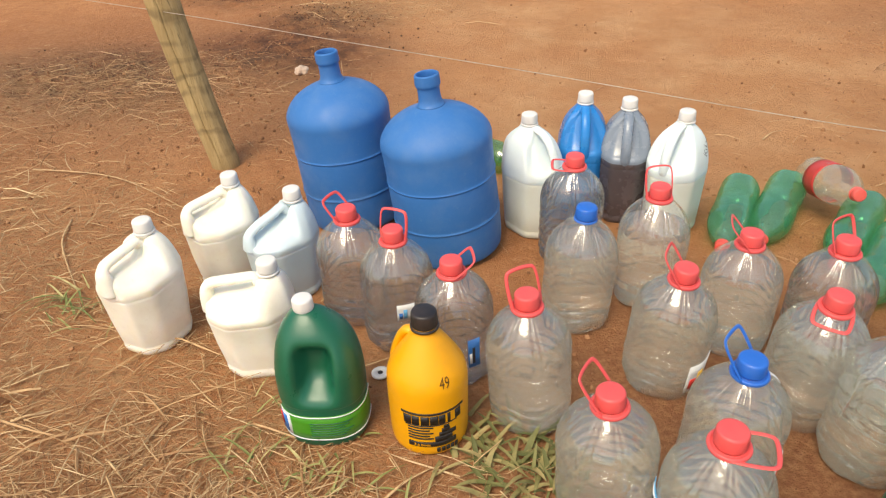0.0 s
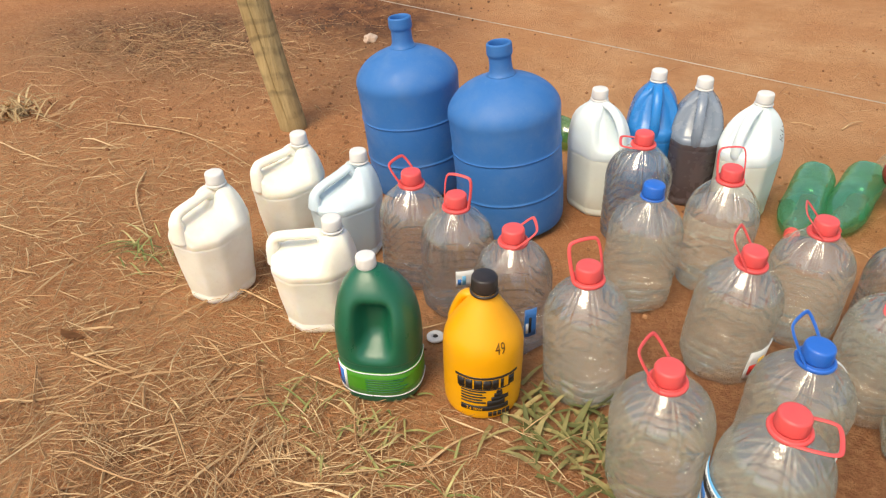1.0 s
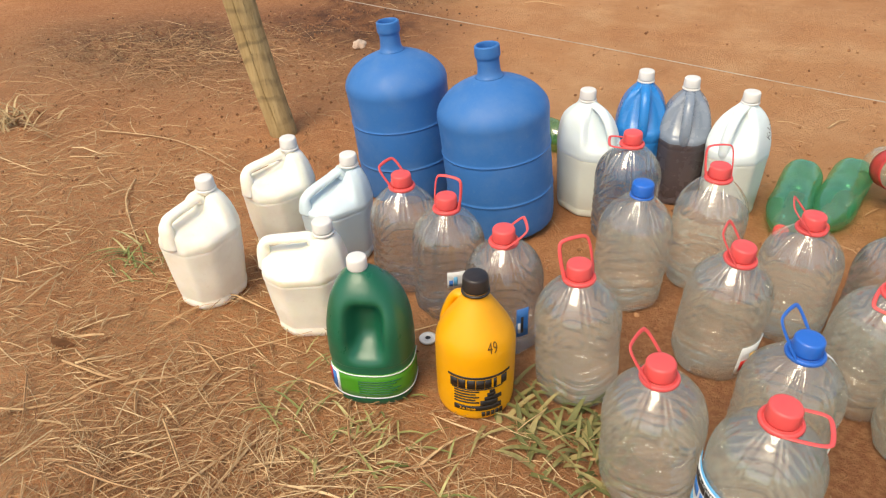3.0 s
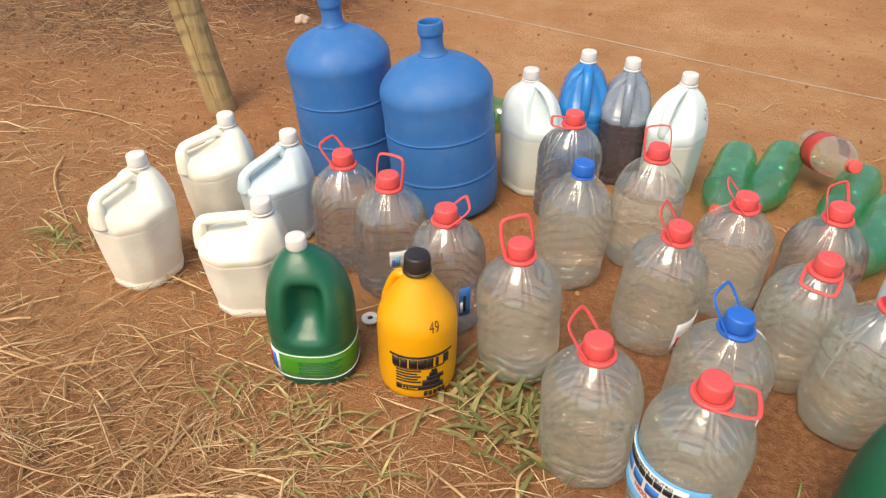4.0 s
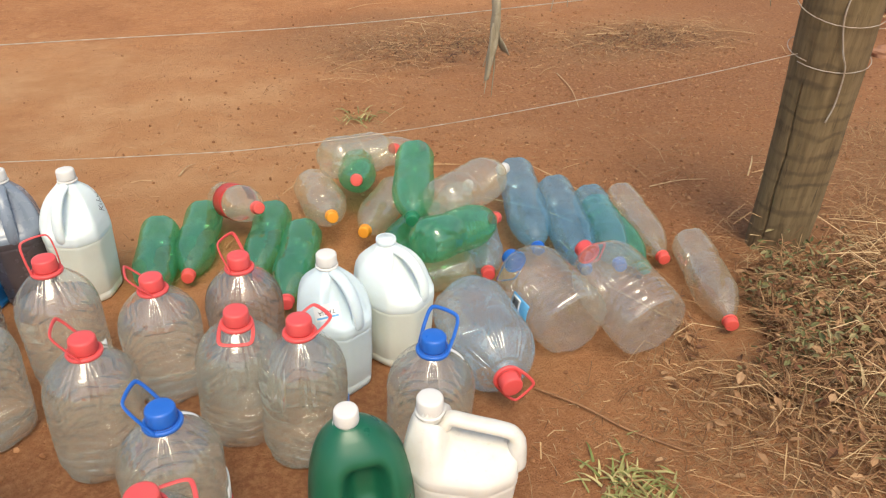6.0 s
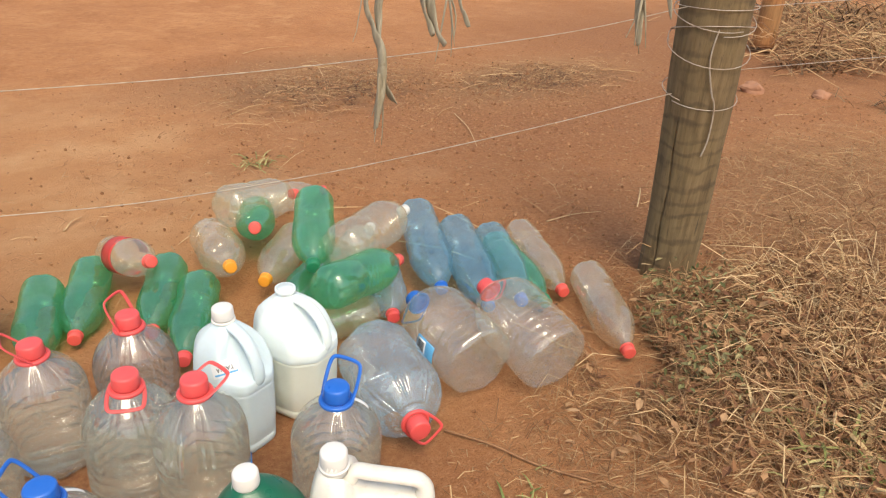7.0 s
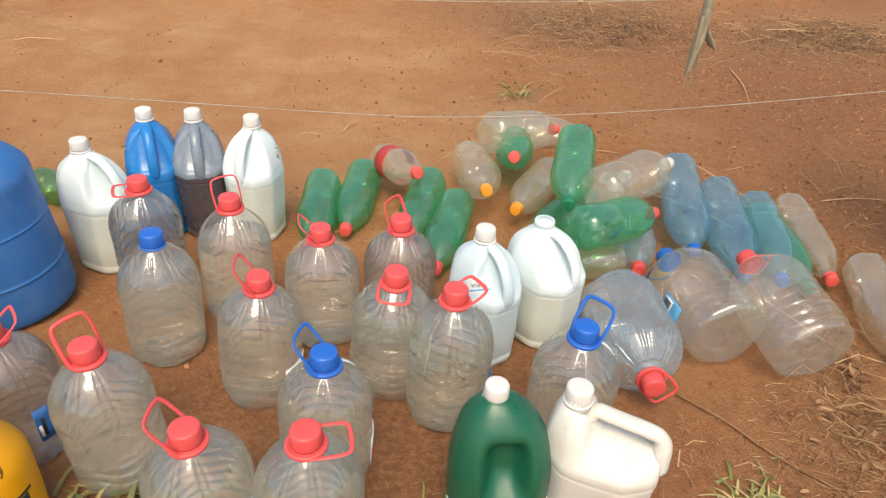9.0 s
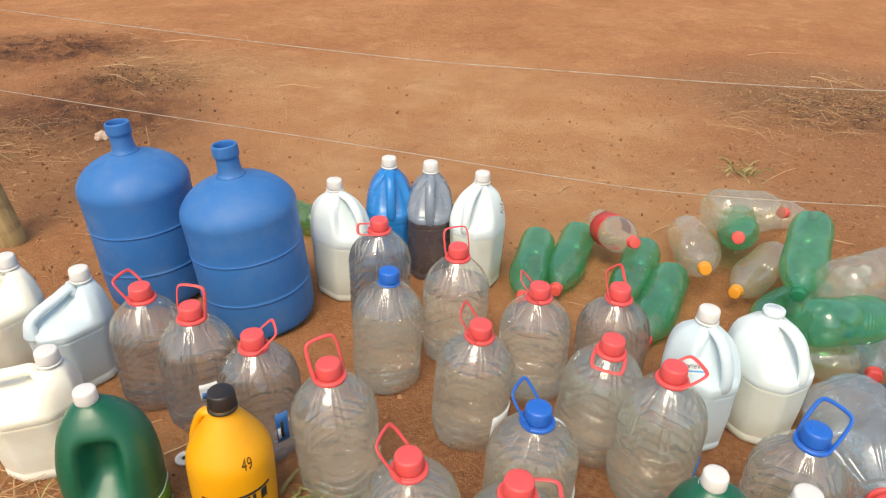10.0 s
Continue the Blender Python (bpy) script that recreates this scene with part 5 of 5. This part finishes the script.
def oval_patch(z0, z1, a0, a1, rows=3, cols=24, lift=0.001, hx=0.0782, hy=0.0673, slant=0.0):
    """A label sheet on the oval foot of the green jugs."""
    def at(a, extra):
        c, s = math.cos(a), math.sin(a)
        return ((hx + extra) * math.copysign(abs(c) ** 0.8, c), (hy + extra) * math.copysign(abs(s) ** 0.8, s))
    v, f = patch(1.0, z0, z1, a0, a1, rows, cols, 0.0, slant)
    out = []
    for p in v:
        a, extra = math.atan2(p[1], p[0]), math.hypot(p[0], p[1]) - 1.0 + lift
        q = at(a, extra)
        out.append((q[0], q[1], p[2]))
    return out, f


jug_a = green_jug(0.072, 0.785, 10, 0.288, "dark green detergent jug with a green label")
v, f = oval_patch(0.022, 0.082, 205, 372, 3, 40)
lab = part("label", mesh_of("label", v, f, LABEL_GREEN), jug_a, "bright green printed label with white edges")
for z in (0.0235, 0.079):
    v, f = oval_patch(z, z + 0.0022, 205, 372, 1, 40, 0.0022)
    part("label_edge", mesh_of("label_edge", v, f, LABEL_WHITE), lab)
v, f = oval_patch(0.027, 0.077, 208, 232, 2, 10, 0.0022)
part("emblem", mesh_of("emblem", v, f, LABEL_WHITE), lab, "white, blue and red round emblem")
v, f = oval_patch(0.033, 0.072, 206, 226, 2, 10, 0.0034)
part("emblem", mesh_of("emblem", v, f, LABEL_BLUE), lab, "dark blue round emblem")
v, f = oval_patch(0.045, 0.074, 207, 216, 2, 6, 0.0046)
part("emblem", mesh_of("emblem", v, f, LABEL_RED), lab, "red patch of an emblem")
for i in range(6):
    v, f = oval_patch(0.034 + 0.006 * i, 0.0352 + 0.006 * i, 262, 300 + 7 * (i % 3), 1, 12, 0.0022)
    part("print_line", mesh_of("print_line", v, f, GREEN_JUG), lab)

jug_b = green_jug(1.016, 0.610, -14, 0.297, "dark green detergent jug with a colourful label")
v, f = oval_patch(0.006, 0.088, 190, 385, 3, 44)
lab = part("label", mesh_of("label", v, f, LABEL_SKY), jug_b, "blue printed label with red lettering shape and green side")
v, f = oval_patch(0.0065, 0.0875, 186, 232, 3, 14, 0.0022)
part("side_panel", mesh_of("side_panel", v, f, LABEL_GREEN), lab)
v, f = oval_patch(0.0865, 0.0892, 190, 385, 1, 44, 0.0022)
part("label_edge", mesh_of("label_edge", v, f, LABEL_WHITE), lab)
v, f = oval_patch(0.068, 0.082, 238, 252, 2, 8, 0.0022)
part("emblem", mesh_of("emblem", v, f, LABEL_GOLD), lab)
for a0, a1, z0, z1 in ((252, 276, 0.022, 0.060), (278, 290, 0.036, 0.068), (291, 302, 0.034, 0.058), (303, 314, 0.036, 0.060), (315, 326, 0.038, 0.072)):
    v, f = oval_patch(z0 - 0.002, z1 + 0.002, a0 - 1, a1 + 1, 2, 8, 0.0022)
    part("brand_shape", mesh_of("brand_shape", v, f, LABEL_WHITE), lab)
    v, f = oval_patch(z0, z1, a0, a1, 2, 8, 0.0034)
    part("brand_shape", mesh_of("brand_shape", v, f, LABEL_RED), lab)
v, f = oval_patch(0.014, 0.020, 276, 316, 1, 14, 0.0022)
part("print_line", mesh_of("print_line", v, f, LABEL_WHITE), lab)

# ---- yellow jug ----
yj = thing("yellow_jug", aim((0.265, 0.801, -0.003), (0.268, 0.806, 0.277)) @ pose(0, 0, 0, 0, 0, 8) @ Matrix.Scale(1.07, 4), "yellow plastic jug with black print and black cap", "jug")
prof = smooth_profile([(0, 0.052), (0.004, 0.060), (0.014, 0.0655), (0.06, 0.067), (0.115, 0.0675), (0.138, 0.0668), (0.150, 0.0645), (0.163, 0.0595), (0.182, 0.0485), (0.207, 0.0325), (0.220, 0.0240), (0.228, 0.0205), (0.232, 0.0225), (0.236, 0.0200), (0.244, 0.0195)], 4)
v, f = turned(prof, 56)
part("body", mesh_of("body", v, f, YELLOW), yj)
v, f = moved(cap_piece(0.0208, 0.026, 22), Matrix.Translation((0, 0, 0.236)))
part("cap", mesh_of("cap", v, f, BLACK_CAP), yj, "black ribbed screw cap")
out = Vector((math.cos(radians(158)), math.sin(radians(158)), 0))
v, f = tube(curve_points([out * q + Vector((0, 0, z)) for q, z in ((0.018, 0.212), (0.031, 0.214), (0.041, 0.204), (0.050, 0.185), (0.058, 0.161), (0.060, 0.142))], 6), 0.0100, 14, 0.8)
part("grip", mesh_of("grip", v, f, YELLOW), yj)
YR = 0.0672
for z0, z1, a0, a1 in ((0.0835, 0.086, 236, 332), (0.082, 0.0835, 236, 332)):
    v, f = patch(YR, z0 + 0.019, z1 + 0.019, a0, a1, 1, 24, 0.0012)
    part("print_rule", mesh_of("print_rule", v, f, INK), yj)
for i in range(7):
    a = 240 + i * 12.6
    v, f = patch(YR, 0.080, 0.0985, a, a + (11.4, 10.2, 11.4, 11.8, 9.0, 4.5, 10.0)[i], 1, 4, 0.0012)
    part("brand_shape", mesh_of("brand_shape", v, f, INK), yj, "black brand print")
for i in range(5):
    v, f = patch(YR, 0.072 - 0.0062 * i, 0.0742 - 0.0062 * i, 246, 282 - 5 * (i % 2), 1, 10, 0.0012)
    part("print_line", mesh_of("print_line", v, f, INK), yj)
v, f = patch(YR, 0.077, 0.0785, 242, 318, 1, 20, 0.0012)
part("print_line", mesh_of("print_line", v, f, INK), yj)
v, f = patch(YR, 0.030, 0.040, 246, 316, 2, 20, 0.0012)
part("print_block", mesh_of("print_block", v, f, INK), yj)
for z0, z1, a0, a1 in ((0.040, 0.052, 284, 310), (0.052, 0.060, 290, 316), (0.060, 0.068, 294, 306), (0.068, 0.074, 297, 305)):
    v, f = patch(YR, z0, z1, a0, a1, 2, 10, 0.0013)
    part("print_block", mesh_of("print_block", v, f, INK), yj)
for i in range(5):
    v, f = patch(YR, 0.016, 0.025, 286 + 7 * i, 291 + 7 * i, 1, 4, 0.0012)
    part("brand_shape", mesh_of("brand_shape", v, f, INK), yj)
v, f = lettering("3,6 litros", 0.0075, YR, 0.0352, 266, 0.0022)
part("lettering", mesh_of("lettering", v, f, YELLOW, False), yj)
rows_z, rows_r = [q[0] for q in prof], [q[1] for q in prof]
v, f = lettering("49", 0.026, 0.056, 0.158, 303, 0.001, -6, 0.62)
v = [(q[0] / math.hypot(q[0], q[1]) * (float(np.interp(q[2], rows_z, rows_r)) + 0.0008), q[1] / math.hypot(q[0], q[1]) * (float(np.interp(q[2], rows_z, rows_r)) + 0.0008), q[2]) for q in v]
part("pen_stroke", mesh_of("pen_stroke", v, f, PEN, False), yj, "faint handwritten number in pen")

# ---- labels on bottles ----
def wall(h):
    """Radius of the five-litre wall at a height."""
    rows = five_litre_radius(h)
    return lambda z: 0.0032 + float(np.interp(z, [q[0] for q in rows], [q[1] for q in rows]))


R5 = wall(UPRIGHT[13][2])
det = five[13]
turn = 37 * 13 + 36
v, f = patch(lambda z: R5(z + 0.022), 0.032, 0.128, 203 - turn, 320 - turn, 6, 36, 0.0012)
lab = part("label", mesh_of("label", v, f, LABEL_SKY), det, "blue and white printed detergent label")
v, f = patch(lambda z: R5(z + 0.022), 0.036, 0.122, 207 - turn, 300 - turn, 6, 30, 0.0024)
part("label_panel", mesh_of("label_panel", v, f, LABEL_WHITE), lab)
v, f = lettering("DETERGENTE NEUTRO", 0.0085, R5(0.1165), 0.1165, 254 - turn, 0.0042)
part("lettering", mesh_of("lettering", v, f, INK, False), lab)
for i in range(8):
    a = 213 - turn + i * 10.6
    v, f = patch(lambda z: R5(z + 0.022), 0.099, 0.111, a, a + 9.2, 1, 4, 0.0036)
    part("brand_shape", mesh_of("brand_shape", v, f, INK), lab)
for i in range(3):
    a = 216 - turn + i * 21
    v, f = patch(lambda z: R5(z + 0.022), 0.075, 0.093, a, a + 16, 1, 6, 0.0036)
    part("brand_shape", mesh_of("brand_shape", v, f, LABEL_BLUE), lab)
v, f = lettering("1000x", 0.014, R5(0.067), 0.067, 255 - turn, 0.0042)
part("lettering", mesh_of("lettering", v, f, LABEL_RED, False), lab)
v, f = lettering("5L", 0.012, R5(0.058), 0.058, 291 - turn, 0.0042)
part("lettering", mesh_of("lettering", v, f, LABEL_BLUE, False), lab)
for i in range(4):
    v, f = patch(lambda z: R5(z + 0.022), 0.054 - 0.005 * i, 0.0558 - 0.005 * i, 212 - turn, 275 - turn, 1, 18, 0.0036)
    part("print_line", mesh_of("print_line", v, f, LABEL_SKY), lab)
for o in (lab, *lab.children):
    for q in o.data.vertices:
        q.co.z += 0.022


def scrap(idx, z0, z1, a0, a1, mats, label):
    ob, tn = five[idx], 37 * idx
    R5 = wall(UPRIGHT[idx][2])
    v, f = patch(R5, z0, z1, a0 - tn, a1 - tn, 3, 12, 0.001)
    p = part("label", mesh_of("label", v, f, mats[0]), ob, label)
    for k, mt in enumerate(mats[1:]):
        w = (a1 - a0) / (len(mats) + 1)
        v, f = patch(R5, z0 + (z1 - z0) * 0.15, z0 + (z1 - z0) * (0.5 + 0.2 * k), a0 - tn + w * (k + 0.4), a0 - tn + w * (k + 1.2), 2, 6, 0.0024)
        part("print_patch", mesh_of("print_patch", v, f, mt), p)


scrap(1, 0.10, 0.14, 285, 312, [LABEL_WHITE, LABEL_BLUE, LABEL_SKY], "remnant of a blue and white label")
scrap(2, 0.06, 0.13, 300, 318, [LABEL_BLUE, LABEL_WHITE, INK], "remnant of a dark blue label")
scrap(7, 0.03, 0.10, 300, 350, [LABEL_WHITE, LABEL_RED, LABEL_GOLD], "torn label in red, yellow and white")
scrap(11, 0.03, 0.10, 330, 372, [LABEL_WHITE, LABEL_RED], "torn white and red label")
scrap(10, 0.04, 0.12, 320, 352, [LABEL_WHITE, LABEL_RED, LABEL_GOLD], "torn label in red, yellow and white")
scrap(14, 0.04, 0.11, 318, 345, [LABEL_BLUE, LABEL_WHITE], "remnant of a blue label")
scrap(6, 0.02, 0.10, 300, 330, [LABEL_WHITE, INK], "white label remnant with dark print")

v, f = patch(0.0915, 0.062, 0.125, 170, 196, 3, 10, 0.001)
lab = part("label", mesh_of("label", v, f, LABEL_SKY), lying_blue, "torn blue and white label with code bars")
v, f = patch(0.0915, 0.092, 0.121, 173, 193, 2, 8, 0.0022)
part("label_panel", mesh_of("label_panel", v, f, LABEL_WHITE), lab)
for i in range(6):
    v, f = patch(0.0915, 0.095, 0.118, 174.5 + 2.9 * i, 176 + 2.9 * i, 1, 2, 0.0032)
    part("print_line", mesh_of("print_line", v, f, INK), lab)
for idx, az in ((11, 20), (15, -20)):
    h, a = UPRIGHT[idx][2], radians(az - 37 * idx)
    o = Vector((math.cos(a), math.sin(a), 0))
    v, f = tube(curve_points([o * 0.026 + Vector((0, 0, h - 0.036)), o * 0.034 + Vector((0, 0, h - 0.040)), o * 0.046 + Vector((0, 0, h - 0.050)), o * 0.054 + Vector((0, 0, h - 0.060))], 4), 0.0045, 8, 0.2)
    part("paper_tag", mesh_of("paper_tag", v, f, LABEL_WHITE), five[idx], "torn paper tag hanging from the cap")

# ---- small things ----
v, f = turned([(0, 0.017), (0.002, 0.0185), (0.005, 0.0185), (0.0065, 0.017), (0.0065, 0.0065), (0.004, 0.006), (0.004, 0.0006)], 40)
tagged(new("bottle_lid", mesh_of("bottle_lid", v, f, WHITE_CAP)), "small round white lid lying on red earth", "lid").location = (0.130, 0.925, -0.004)
lid = bpy.data.objects["bottle_lid"]
# small dark disc in the middle of the lid
v, f = turned([(0.004, 0.0058), (0.0052, 0.0055), (0.0055, 0.0006)], 20)
part("plug", mesh_of("plug", v, f, BLACK_CAP), lid, "dark disc at the centre of the lid")
STALKS = [
    [(-1.353, 1.709), (-0.993, 1.665), (-0.643, 1.508)], [(2.430, 1.427), (2.536, 1.400), (2.638, 1.364)], [(-0.963, 1.399), (-0.888, 1.263), (-0.711, 1.085)],
    [(3.009, 2.673), (2.910, 2.441), (2.775, 2.213)], [(0.212, 0.600), (0.250, 0.660), (0.292, 0.711)], [(0.494, 0.559), (0.487, 0.609), (0.517, 0.655)],
    [(1.852, 0.527), (1.938, 0.468), (1.958, 0.374)], [(2.271, 0.639), (2.150, 0.560), (2.039, 0.485)], [(2.611, 4.422), (2.793, 4.496), (2.996, 4.535)],
    [(1.072, 2.297), (1.108, 2.341), (1.146, 2.379)], [(1.457, 2.047), (1.395, 2.011), (1.335, 1.974)],
]
for i, row in enumerate(STALKS):
    v, f = tube(curve_points([(x, y, rise(x, y) + (0.012 if k == 1 else 0.004)) for k, (x, y) in enumerate(row)], 6), 0.0034, 6, 0.5, taper=lambda t: 1.15 - 0.8 * t)
    tagged(new("straw_stalk", mesh_of("straw_stalk", v, f, STRAW)), "single pale dry stalk lying on red earth", "straw", "loose stalks")
v, f = leaves([(-0.604, 0.70)], 5, (0.045, 0.045), 0.0)
tagged(new("dry_leaf", mesh_of("dry_leaf", v, f, LITTER)), "large curled brown dry leaf on straw", "leaf")
v, f = tube(curve_points([(1.48, 0.782, 0.006), (1.53, 0.69, 0.010), (1.57, 0.60, 0.006), (1.631, 0.503, 0.006)], 6), 0.0025, 6)
tagged(new("twig", mesh_of("twig", v, f, LITTER)), "thin brown twig lying on red earth", "twig")
